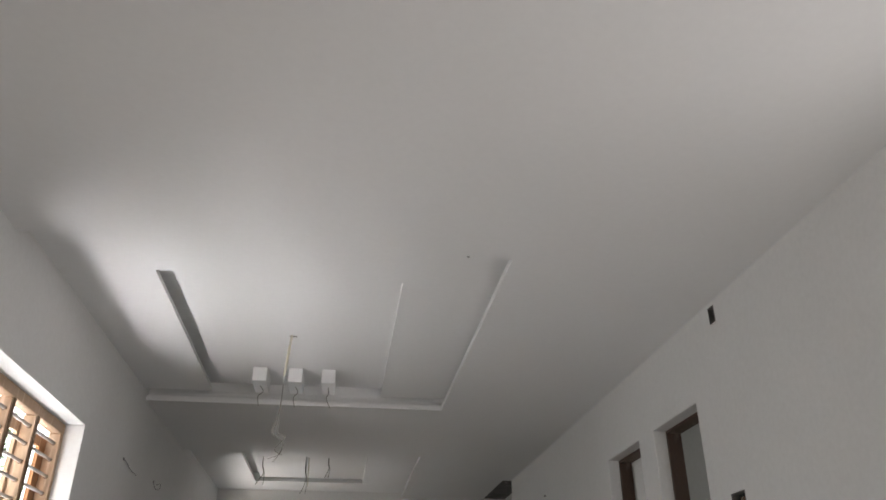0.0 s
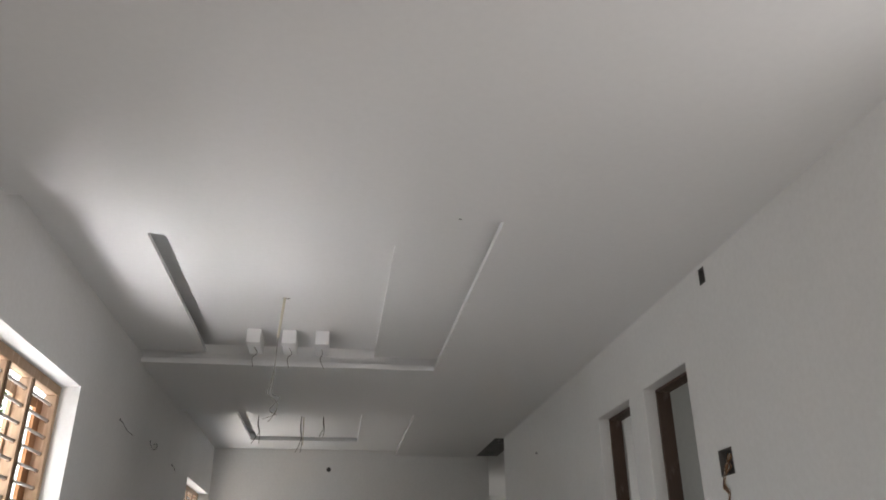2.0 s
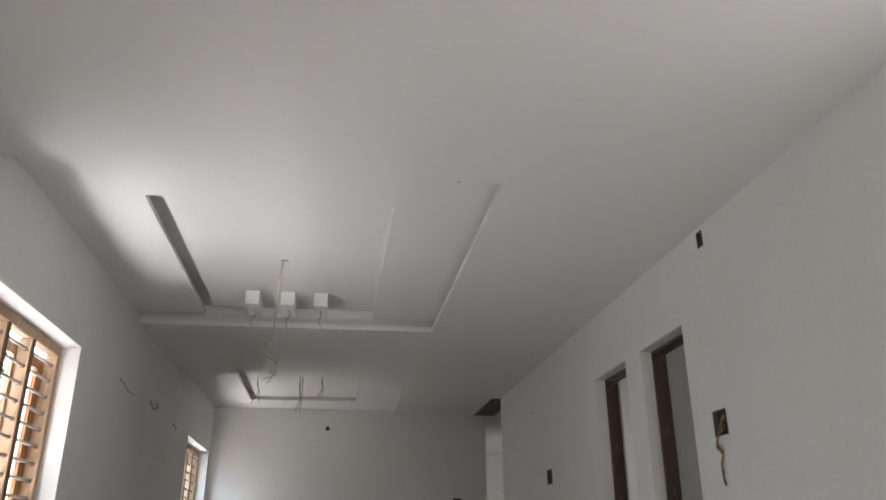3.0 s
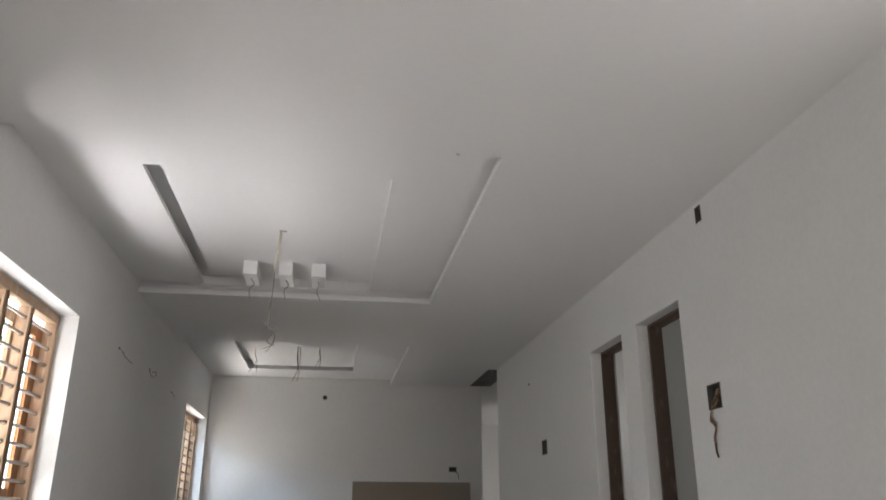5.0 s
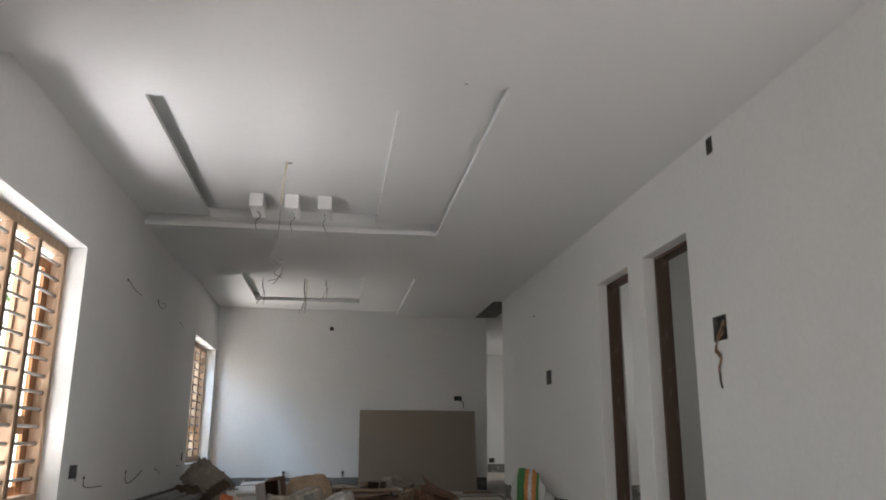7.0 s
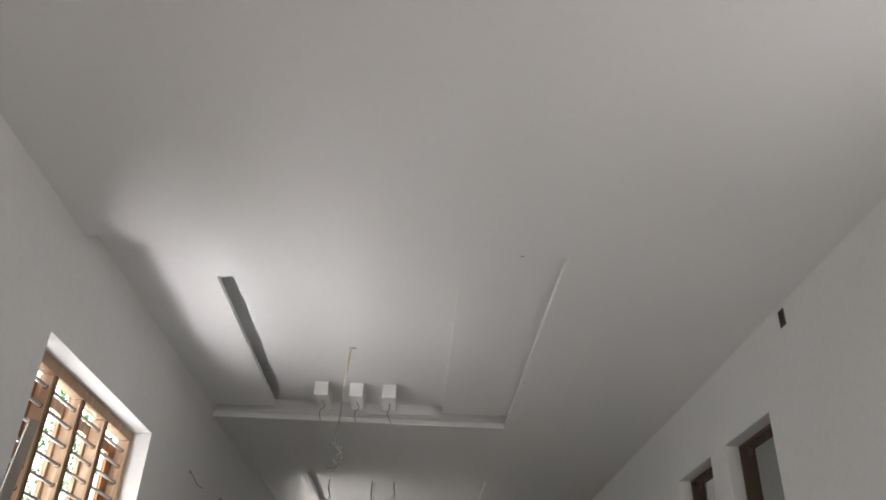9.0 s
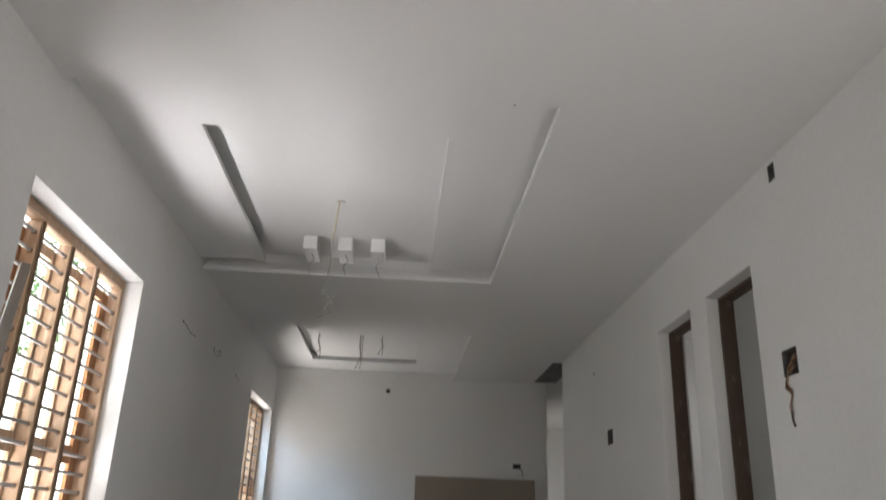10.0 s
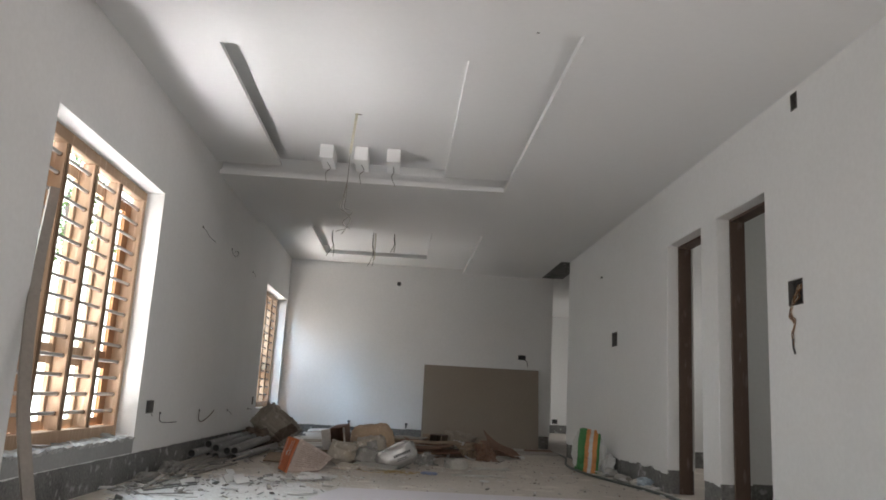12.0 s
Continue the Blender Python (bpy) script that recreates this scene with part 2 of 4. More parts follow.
slab("wall_under_window", "x", XL + 0.001, -0.25, WIN_A, (BAND + 0.001, 0.30), [], GREYPLASTER, "grey unpainted plaster below the window sill")



def ragged_edge(name, axis, at, side, u0, u1, z, depth=0.03, step=0.03):
    """The uneven lower edge of the plaster over the raw strip. side: the way the wall faces."""
    bm = bmesh.new()
    n = int((u1 - u0) / step)
    rows = []
    for i in range(n + 1):
        u = u0 + (u1 - u0) * i / n
        d = depth * max(0.05, 0.45 + 0.9 * noise.noise((u * 5, at, 0)) + 0.5 * noise.noise((u * 23, at, 3)))
        p = [(at + side * a, b) for a, b in ((0.001, z + 0.002), (0.0012, z - d), (-0.0075, z - d))]
        rows.append([bm.verts.new((a, u, b) if axis == "x" else (u, a, b)) for a, b in p])
    for q, r in zip(rows, rows[1:]):
        for k in range(2):
            bm.faces.new([q[k], q[k + 1], r[k + 1], r[k]])
    return tagged(finish(name, bm, WALL), "uneven lower edge of the white wall plaster", "trim", kind="structure")


ragged_edge("trim_right", "x", XR, -1, 6.60, 10.58, BAND)
ragged_edge("trim_right", "x", XR, -1, 5.52, 5.83, BAND)
ragged_edge("trim_right", "x", XR, -1, 2.6, 4.75, BAND)
ragged_edge("trim_left", "x", XL, 1, 2.5, YB, BAND, 0.006)
ragged_edge("trim_back", "y", YB, -1, XL, 2.44, BAND, 0.008)

# ---- false ceiling: lower level with two trays, each with a deeper middle ----
T1 = (XL, 0.925, 3.875, 7.16)
T1C = (-1.24, 0.325, 4.46, 7.04)
COVE = (XL, T1[1] + 0.07, 7.04, T1[3] + 0.07)
SHADE_RECESS = (T1[1] - 0.045, T1[1] + 0.07, T1[2], 7.04)
T2 = (XL, 0.945, 9.25, YB)
SLOT = (-1.34, -1.15)
T2C = (-1.235, 0.318, 9.27, 11.5)


def ceiling_level(name, z0, z1, u, v, holes):
    return slab(name, "z", z0, z1 - z0, u, v, holes, CEIL, "white painted plaster false ceiling with stepped trays")


# the trays' edges are thin lips with a shadow gap behind them; the near tray ends in a deep light cove
EDGE = (2.235, 2.62, 10.6, YB)
ceiling_level("ceiling", C0, C0 + 0.044, (XL, XR), (YN, YB), [T1, T2, EDGE])
ceiling_level("ceiling_gap", C0 + 0.045, C1 - 0.001, (XL, XR), (YN, YB), [(XL, T1[1] + 0.07, T1[2], T1[3] + 0.07), (XL, T2[1] + 0.056, T2[2], YB), EDGE])
ceiling_level("ceiling_tray", C1, C1 + 0.032, (XL, XR), (YN, YB), [T1C, T2C, COVE, SHADE_RECESS])
ceiling_level("ceiling_tray_gap", C1 + 0.033, C2 - 0.001, (XL, XR), (YN, YB), [(SLOT[0], T1C[1], T1C[2], T1C[3]), (SLOT[0], T2C[1], T2C[2], T2C[3] + 0.05), COVE])
# shallow recess added beside the right lip to stand in for its soft shade
ceiling_level("ceiling_recess", C1 + 0.007, C1 + 0.0315, SHADE_RECESS[:2], SHADE_RECESS[2:], [])
# the far tray's end groove is added to widen the dark shade there
ceiling_level("ceiling_middle", C2, C2 + 0.09, (XL, XR), (YN, YB), [(*SLOT, T1C[2], T1C[3]), (SLOT[0], T1C[1], 6.85, T1C[3]), COVE, (*SLOT, T2C[2], T2C[3]), (SLOT[0], T2C[1], 11.43, T2C[3] + 0.05)])
ceiling_level("ceiling_slab", C2 + 0.091, TOP, (XL - 0.26, 5.8), (-3.25, 19.6), [])
slab("ceiling_edge_beam", "z", C0 + 0.02, 0.05, (2.24, 2.60), (10.6, YB), [], CEMENT, "dark raw cement edge at the end of the false ceiling")

# ---- rooms seen through openings ----
slab("wall_partition", "y", 5.60, 0.14, (XR + 0.245, 4.6), (0.2, TOP), [], WALL, "pale wall of a small room behind the doorway")
slab("wall_partition", "y", 9.75, 0.14, (XR + 0.245, 4.6), (0.2, TOP), [], WALL, "pale wall of a small room behind the doorway")
slab("wall_partition", "y", 3.60, -0.14, (XR + 0.245, 4.6), (0.2, TOP), [], WALL, "pale wall of a small room behind the doorway")
# unseen outer wall; its two openings are added for the fill lamps
slab("wall_small_rooms", "x", 4.6, 0.2, (3.4, 10.4), (0.0, TOP), [(4.3, 4.9, 1.5, 2.1), (7.7, 8.7, 1.5, 2.1)], WALL, "pale outer wall of the small rooms")
for y in (5.60, 9.75):
    slab("wall_base_partition", "y", y + 0.006, 0.128, (XR + 0.245, 4.6), (0, 0.2), [], CEMENT, "raw dark cement strip at the foot of the wall")
slab("wall_far", "y", 19.3, 0.2, (2.2, 5.8), (0.2, TOP), [(3.92, 4.06, 0.23, 0.34)], WALL, "white wall of the far room")
slab("wall_base_far", "y", 19.306, 0.19, (2.2, 5.8), (0, 0.2), [], CEMENT, "raw dark cement strip at the foot of the wall")
slab("wall_far_left", "x", 2.45, -0.2, (YB + 0.22, 19.3), (0.0, TOP), [], WALL, "white wall of the far room")
slab("wall_far_right", "x", 5.6, 0.2, (10.4, 19.3), (0.0, TOP), [(15.2, 16.8, 0.55, 2.05)], WALL, "white wall of the far room with a window opening")
slab("wall_passage", "y", 10.6, -0.2, (XR + 0.24, 5.6), (0.0, TOP), [], WALL, "white wall of the side passage")


# ---- outside ----
slab("ground", "z", -0.5, 0.1, (-60, 60), (-60, 60), [(-2.05, 5.7, -3.2, 19.5)], YARD, "pale dusty yard around the house")
# flat glowing plane added for the overbright outdoors; it also lights the room
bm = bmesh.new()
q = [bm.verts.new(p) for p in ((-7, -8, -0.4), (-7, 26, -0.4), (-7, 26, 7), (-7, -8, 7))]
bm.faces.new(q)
tagged(finish("backdrop", bm, BACKDROP_GLOW), "glowing white plane for the bright outdoors behind the windows", "backdrop", kind="structure")


# ---- windows ----
def barred_window(y0, y1, z0, z1, name, flare=0.0):
    """Frame, deep mullions, round steel bars and outer glazed casements."""
    xf, xb = -1.985, -2.062
    w = empty(name, (xf, (y0 + y1) / 2, z0))
    inv = w.matrix_basis.inverted()

    def put(nm, bm, mat, parent=w, label="", smooth=False):
        bm.transform(inv)
        return part(nm, bm, mat, parent, label, smooth)

    jw = 0.095
    far = y1 + flare
    put("window_frame", boxed(xb, xf, y0 + 0.002, far - 0.002, z1 - 0.072, z1 - 0.002, bevel=0.004), TEAK)
    put("sill_rail", boxed(xb, xf, y0 + 0.002, far - 0.002, z0 - 0.02, z0 + 0.072, bevel=0.004), TEAK)
    put("jamb", boxed(xb, xf - 0.001, y0 + 0.002, y0 + jw, z0 + 0.072, z1 - 0.072, bevel=0.004), TEAK)
    put("jamb", boxed(xb - 0.01, xf - 0.001, far - 0.058, far - 0.002, z0 + 0.072, z1 - 0.072, bevel=0.004), TEAK)
    step = (y1 - y0 - 2 * jw + 0.055) / 4
    posts = [y0 + jw + k * step - 0.051 for k in range(1, 4)]
    for y in posts:
        m = put("mullion", boxed(xb - 0.012, xf - 0.006, y, y + 0.046, z0 + 0.072, z1 - 0.072, bevel=0.004), TEAK)
        # strip added to darken the mullion's backlit front
        put("front_shade_strip", boxed(xf - 0.0055, xf + 0.002, y + 0.014, y + 0.045, z0 + 0.072, z1 - 0.072, bevel=0.002), TEAKSHADE, m, "front edge painted darker for its backlit shade")
    n = int((z1 - z0 - 0.25) / 0.1135) + 1
    for k in range(n):
        z = z0 + 0.172 + 0.1135 * k
        bar = put("steel_bar", tube(bmesh.new(), [(-2.022, y0 + 0.03, z), (-2.022, far - 0.03, z)], 0.0112, 8), STEEL, smooth=True)
        # dark rings stand in for the scalloped shade where bars meet the wood
        bar_shades = bmesh.new()
        for y in (*posts, far - 0.058):
            tube(bar_shades, [(-2.022, y - 0.007, z - 0.002), (-2.022, y + 0.002, z - 0.002)], 0.016, 9)
        put("bar_shade", bar_shades, TEAKSHADE, bar, "dark ring for the shade round the bar")
    # outer casements, each a framed pair of panes
    for k in range(4):
        a = y0 + jw + k * step - 0.02
        b = far - 0.02 if k == 3 else a + step - 0.055 + 0.04
        xo, xi = xb - 0.043, xb - 0.014
        wood, sw = (TEAKRED, 0.13) if k == 3 else (TEAKRED, 0.13) if k == 0 else (TEAK, 0.04)
        c = put("casement", boxed(xo, xi, a, a + 0.028, z0 + 0.06, z1 - 0.12, bevel=0.003), wood)
        for nm, args in (("stile", (xo, xi, b - sw, b, z0 + 0.06, z1 - 0.12)), ("rail", (xo + 0.002, xi - 0.002, a + 0.028, b - sw, z0 + 0.06, z0 + 0.125)),
                         ("rail", (xo + 0.002, xi - 0.002, a + 0.028, b - sw, z1 - 0.19, z1 - 0.12)), ("rail", (xo + 0.002, xi - 0.002, a + 0.028, b - sw, z0 + 0.46, z0 + 0.58))):
            put(nm, boxed(*args, bevel=0.003), wood, c)
        for za, zb in ((z0 + 0.125, z0 + 0.46), (z0 + 0.58, z1 - 0.19)):
            p = put("pane", boxed(xo + 0.012, xo + 0.016, a + 0.028, b - sw, za, zb), GLASS, c)
            p.visible_shadow = False
    return tagged(w, "light wooden window with round steel bars and glazed casements", "window", group="barred windows", kind="structure")


barred_window(*WIN_A, 0.31, 2.10, "window_1", 0.036)
barred_window(*WIN_B, 0.44, 2.10, "window_2")


# ---- doorways ----
def door_frame(y0, y1):
    xa, xb = XR + 0.10, XR + 0.215
    d = empty("door_frame", (xa, (y0 + y1) / 2, 0))
    inv = d.matrix_basis.inverted()
    for nm, args in (("jamb", (xa, xb, y0 - 0.03, y0 + 0.016, 0, DTOP + 0.03)), ("jamb", (xa, xb, y1 - 0.016, y1 + 0.03, 0, DTOP + 0.03)),
                     ("head", (xa + 0.001, xb - 0.001, y0 + 0.016, y1 - 0.016, DTOP - 0.02, DTOP + 0.03))):
        bm = boxed(*args, bevel=0.004)
        bm.transform(inv)
        part(nm, bm, DARKWOOD, d)
    return tagged(d, "dark-stained wooden door frame without a door leaf", "door frame", group="door frames", kind="structure")


for d in DOORS:
    door_frame(*d)


# ---- ceiling fittings ----
for x in (-0.812, -0.508, -0.221):
    c = empty("ceiling_box", (x + 0.06, 6.60, C2))
    part("housing", boxed(-0.06, 0.06, -0.18, 0.18, -0.125, -0.002, bevel=0.004), CEIL, c)
    k = random.uniform(-0.03, 0.03)
    wire = curve_points([(0, -0.05, -0.128), (0.01 + k, -0.05, -0.18), (-0.01, -0.03, -0.22), (0.02 - k, -0.02, -0.30)])
    part("wire", tube(bmesh.new(), wire, 0.0035, 5), WIREGREY, c, "loose grey wire ends")
    tagged(c, "white square plaster box on the ceiling with loose wires", "ceiling box", group="row of ceiling boxes")


def drop_wire(name, keys, r, mat, label, cat="wire"):
    p0 = keys[0]
    bm = tube(bmesh.new(), curve_points([Vector(k) - Vector(p0) for k in keys]), r, 6)
    ob = finish(name, bm, mat, True)
    ob.location = p0
    return tagged(ob, label, cat)


drop = empty("ceiling_conduit", (-0.448, 5.63, C2))
part("pipe", tube(bmesh.new(), [(0, 0, 0), (-0.028, 0, -0.325)], 0.010, 10), CREAM, drop, "cream plastic conduit", True)
part("elbow", tube(bmesh.new(), [(-0.015, 0, -0.006), (0.04, 0, -0.006)], 0.0045, 8), WIREGREY, drop, "", True)
for k, (dx, dz) in enumerate(((0.0, 0.0), (0.012, 0.05), (-0.008, 0.02))):
    pts = [(-0.028, 0, -0.31), (-0.032, 0.01, -0.5), (-0.045 + dx, 0, -0.66), (-0.06 + 2 * dx, 0.01, -0.76), (0.01 + dx, 0, -0.84 + dz), (-0.02 - 2 * dx, 0, -0.93 + dz), (-0.05 + 5 * dx, 0, -0.97 + dz)]
    part("wire", tube(bmesh.new(), curve_points(pts), 0.0028, 5), WIREGREY, drop)
tagged(drop, "cream conduit hanging from the ceiling tray with loose wires", "conduit")

for x, length, curl in ((-0.455, 0.40, 0.02), (-0.17, 0.20, 0.015), (-1.0, 0.30, 0.03)):
    d = empty("ceiling_wire", (x, 10.0, C2))
    for k in (-1, 1):
        pts = [(0, 0, 0), (0.004 * k, 0, -0.4 * length), (0.004 * k + curl * 0.8, 0, -0.7 * length), (k * curl, 0, -length), (k * curl * 1.6 - 0.02, 0, -length - 0.06)]
        part("wire", tube(bmesh.new(), curve_points(pts), 0.004, 5), WIREGREY, d)
    if length == 0.40:
        part("conduit", tube(bmesh.new(), [(0.03, 0.05, 0), (0.035, 0.05, -0.36)], 0.006, 8), CREAM, d, "cream conduit", True)
    tagged(d, "loose grey wires hanging from the far ceiling tray", "wire", group="wires of the far tray")

hook = finish("ceiling_hook", boxed(-0.009, 0.009, -0.004, 0.004, -0.006, 0, bevel=0.002), GREYPLASTER)
hook.location = (0.66, 3.865, C0)
tagged(hook, "small dark metal hook at the tray edge", "hook")


# ---- electrical boxes in the walls ----
def switch_box(axis, side, at, u0, u1, z0, z1, wires=(), label="dark empty switch box sunk into the wall", rim=BOXGREY):
    """An open box set into a wall. side: which way it opens along the axis."""
    o = empty("switch_box", (at, (u0 + u1) / 2, z0) if axis == "x" else ((u0 + u1) / 2, at, z0))
    w, h, d, t = (u1 - u0) / 2, z1 - z0, 0.05 * -side, 0.004
    e = 0.002 * side

    def local(a0, a1, b0, b1, c0, c1):
        a0, a1 = sorted((a0, a1))
        return boxed(a0, a1, b0, b1, c0, c1) if axis == "x" else boxed(b0, b1, a0, a1, c0, c1)

    part("back_plate", local(d, d * 0.9, -w, w, 0, h), BOXDARK, o)
    for args in ((d, e, -w, -w + t, 0, h), (d, e, w - t, w, 0, h), (d, e, -w + t, w - t, 0, t), (d, e, -w + t, w - t, h - t, h)):
        part("side_plate", local(*args), rim, o)
    for pts, mat, r in wires:
        part("wire", tube(bmesh.new(), curve_points(pts), r, 5), mat, o)
    return tagged(o, label, "switch box", group="wall boxes")


switch_box("x", -1, XR, 4.295, 4.37, 2.575, 2.685)
switch_box("y", -1, 19.3, 3.92, 4.06, 0.23, 0.34)
bunch = []
rw = random.Random(8)
for k in range(10):
    j = [(rw.uniform(-0.017, 0.017), rw.uniform(-0.016, 0.016)) for _ in range(7)]
    keys = [(0.03, -0.02, 0.11), (0.0, 0.012, 0.05), (-0.008, 0.034, 0.0), (-0.012, 0.05, -0.055), (-0.012, -0.002, -0.10), (-0.008, 0.034, -0.175), (-0.006, 0.028, -0.235)]
    pts = [(x, y + a, z + b) for (x, y, z), (a, b) in zip(keys, j)]
    bunch.append((pts[:rw.choice((5, 6, 7, 7))], (WIREORANGE, WIREBROWN, WIREORANGE, WIREBROWN, CREAM)[k % 5], 0.0017))
for k in range(4):
    a = rw.uniform(-0.01, 0.01)
    bunch.append(([(0.03, -0.04 + 0.02 * k, 0.13), (0.02, 0.03 + a, 0.09), (0.012, -0.03 + 0.015 * k, 0.05), (0.0, 0.03, 0.01)], (WIREORANGE, WIREBROWN, CREAM, WIREORANGE)[k], 0.0022))
bunch.append(([(-0.008, 0.034, -0.20), (-0.006, 0.036, -0.25), (-0.006, 0.02, -0.29)], WIREDARK, 0.006))
bunch.append(([(-0.012, 0.05, -0.045), (-0.012, 0.03, -0.075), (-0.012, 0.0, -0.10)], WIREBROWN, 0.007))
switch_box("x", -1, XR, 4.31, 4.475, 1.355, 1.51, bunch, "open metal switch box with a bunch of orange wires hanging out")
switch_box("x", -1, XR, 8.17, 8.36, 1.36, 1.515)
switch_box("x", 1, XL, 5.85, 6.02, 0.465, 0.56, [([(-0.02, 0.02, 0.03), (0.01, 0.0, 0.01), (0.015, 0.04, -0.02)], WIREGREY, 0.003)])
switch_box("x", 1, XL, 9.98, 10.07, 0.49, 0.59)
switch_box("y", -1, YB, 1.91, 2.035, 1.375, 1.45, [([(0.02, 0.02, 0.03), (0.04, -0.02, 0.0), (0.08, -0.02, -0.03), (0.09, -0.015, -0.11)], WIREDARK, 0.006)], "grey metal switch box with a dangling black wire")


def wall_wire(y, z, keys, mat=WIREDARK, r=0.0028):
    """A wire end that comes out of the wall by the windows."""
    o = empty("wall_wire", (XL, y, z))
    part("stub", tube(bmesh.new(), [(-0.03, 0, 0), (0.006, 0, 0)], 0.011, 8), BOXDARK, o)
    part("wire", tube(bmesh.new(), curve_points([(0.0, 0, 0), *keys]), r, 5), mat, o)
    return tagged(o, "loose dark wire end sticking out of the wall", "wire", group="wires in the window wall")


wall_wire(6.80, 2.10, [(0.03, 0.01, -0.03), (0.06, 0.04, -0.08), (0.115, 0.06, -0.125)])
wall_wire(8.00, 2.13, [(0.012, 0.0, -0.035), (0.035, 0.02, -0.075), (0.068, 0.02, -0.06), (0.064, 0.02, -0.02), (0.03, 0.02, -0.03)])
wall_wire(9.21, 2.08, [(0.02, 0.05, -0.02), (0.02, 0.12, -0.05)], WIREGREY)
wall_wire(6.20, 0.46, [(0.008, 0.0, -0.06), (0.05, 0.02, -0.07), (0.13, 0.03, -0.06)], WIREDARK, 0.0028)
wall_wire(7.40, 0.46, [(0.006, 0.0, -0.08), (0.03, 0.02, -0.10), (0.09, 0.02, -0.05), (0.13, 0.03, 0.01)], WIREBROWN, 0.0034)
wall_wire(8.60, 0.44, [(0.02, 0.06, -0.02), (0.02, 0.15, -0.05)], WIREGREY)
wall_wire(9.75, 0.44, [(0.02, 0.05, 0.0), (0.02, 0.2, -0.01)], WIREGREY)
nail = finish("wall_nail", tube(bmesh.new(), [(0, 0, 0), (-0.02, 0, 0.0), (-0.025, -0.05, 0.005)], 0.006, 6), BOXGREY)
nail.location = (XR, 8.80, 2.21)
tagged(nail, "small bent nail in the white wall", "nail")

ring = empty("wall_pipe_hole", (-0.083, YB, 2.489))
bm = bmesh.new()
tube(bm, [(0, 0.0, 0), (0, -0.012, 0)], 0.036, 20)
part("collar", bm, BOXGREY, ring)
# flat black disc paints the shade of the pipe's mouth
part("mouth_disc", tube(bmesh.new(), [(0, -0.0125, 0), (0, -0.0135, 0)], 0.027, 20), BOXDARK, ring)
tagged(ring, "round dark pipe end high in the wall", "pipe end")

for x in (-1.62, -0.73, 0.17):
    o = empty("water_stub", (x, YB, 0.2))
    part("pipe", tube(bmesh.new(), curve_points([(0, 0, 0.02), (0, -0.03, 0.02), (0.002, -0.035, 0.06)]), 0.014, 8), BOXGREY, o, "", True)
    part("cap", tube(bmesh.new(), [(0.002, -0.035, 0.055), (0.002, -0.035, 0.085)], 0.02, 8), BOXDARK, o)
    tagged(o, "capped dark water pipe stub low on the wall", "pipe stub", group="pipe stubs")


# ---- rough sill of the near window ----
def ragged_slab(name, x0, x1, y0, y1, z0, z1, mat, step=0.013, jag=0.012):
    bm = bmesh.new()
    nx, ny = max(2, int((x1 - x0) / step)), max(2, int((y1 - y0) / step))
    grid = []
    for i in range(nx + 1):
        row = []
        for j in range(ny + 1):
            x, y = x0 + (x1 - x0) * i / nx, y0 + (y1 - y0) * j / ny
            h = noise.noise((x * 18, y * 18, 0.3)) * 0.6 + noise.noise((x * 45, y * 45, 4)) * 0.4
            ed = jag * (noise.noise((y * 9, 7.7, 1)) + 0.8 * noise.noise((y * 37, 7.7, 1))) if i == nx else 0
            row.append(bm.verts.new((x + ed, y, z1 + h * (z1 - z0) * 1.0)))
        grid.append(row)
    for i in range(nx):
        for j in range(ny):
            bm.faces.new([grid[i][j], grid[i + 1][j], grid[i + 1][j + 1], grid[i][j + 1]])
    low = [bm.verts.new((v.co.x - 0.01, v.co.y, z0)) for v in grid[nx]]
    for j in range(ny):
        bm.faces.new([grid[nx][j], low[j], low[j + 1], grid[nx][j + 1]])
    return finish(name, bm, mat)


tagged(ragged_slab("window_sill", -1.99, XL + 0.012, WIN_A[0] + 0.003, WIN_A[1] - 0.003, 0.28, 0.305, PUTTY), "rough broken white plaster sill of the window", "window sill", kind="structure")


# ---- things on the floor ----
def tint(name, base, rough=0.8, spots=0.0, scale=6, bump=0.3, **kw):
    return material(name, base, tuple(c * 0.72 for c in base), rough, scale, 50, bump, spots=spots, **kw)


PAPER = tint("dusty_paper", (0.52, 0.50, 0.46))
CARD = tint("brown_cardboard", (0.21, 0.115, 0.072))
CARDLIGHT = tint("tan_cardboard", (0.30, 0.22, 0.15))
CARDDARK = tint("dark_cardboard", (0.12, 0.085, 0.06))
SACKGREY = tint("grey_paper_sack", (0.36, 0.32, 0.265), spots=0.06)
SACKTAN = tint("tan_sack", (0.56, 0.41, 0.28), spots=0.05)
SACKBROWN = tint("brown_paper_sack", (0.29, 0.25, 0.205), spots=0.05)
SACKWHITE = tint("white_sack", (0.48, 0.43, 0.365), 0.7, spots=0.1)
SACKMID = tint("dull_grey_sack", (0.30, 0.29, 0.27), 0.6, spots=0.08)
SILVER = tint("silver_plastic", (0.56, 0.55, 0.54), 0.27, metal=0.55)
INK = tint("black_print", (0.03, 0.03, 0.03))
ORANGE = tint("orange_print", (0.62, 0.17, 0.06), 0.6)
WHITEPRINT = tint("white_carton", (0.62, 0.59, 0.56), 0.7)
CARTONFACE = tint("beige_carton", (0.60, 0.49, 0.425), 0.75, spots=0.08)
CARTONINK = tint("pale_brown_print", (0.44, 0.34, 0.29), 0.8)
GREENBAG = tint("green_weave", (0.06, 0.24, 0.07), 0.5)
ORANGEBAG = tint("orange_weave", (0.66, 0.27, 0.08), 0.5)
WHITEBAG = tint("white_weave", (0.62, 0.62, 0.60), 0.5)
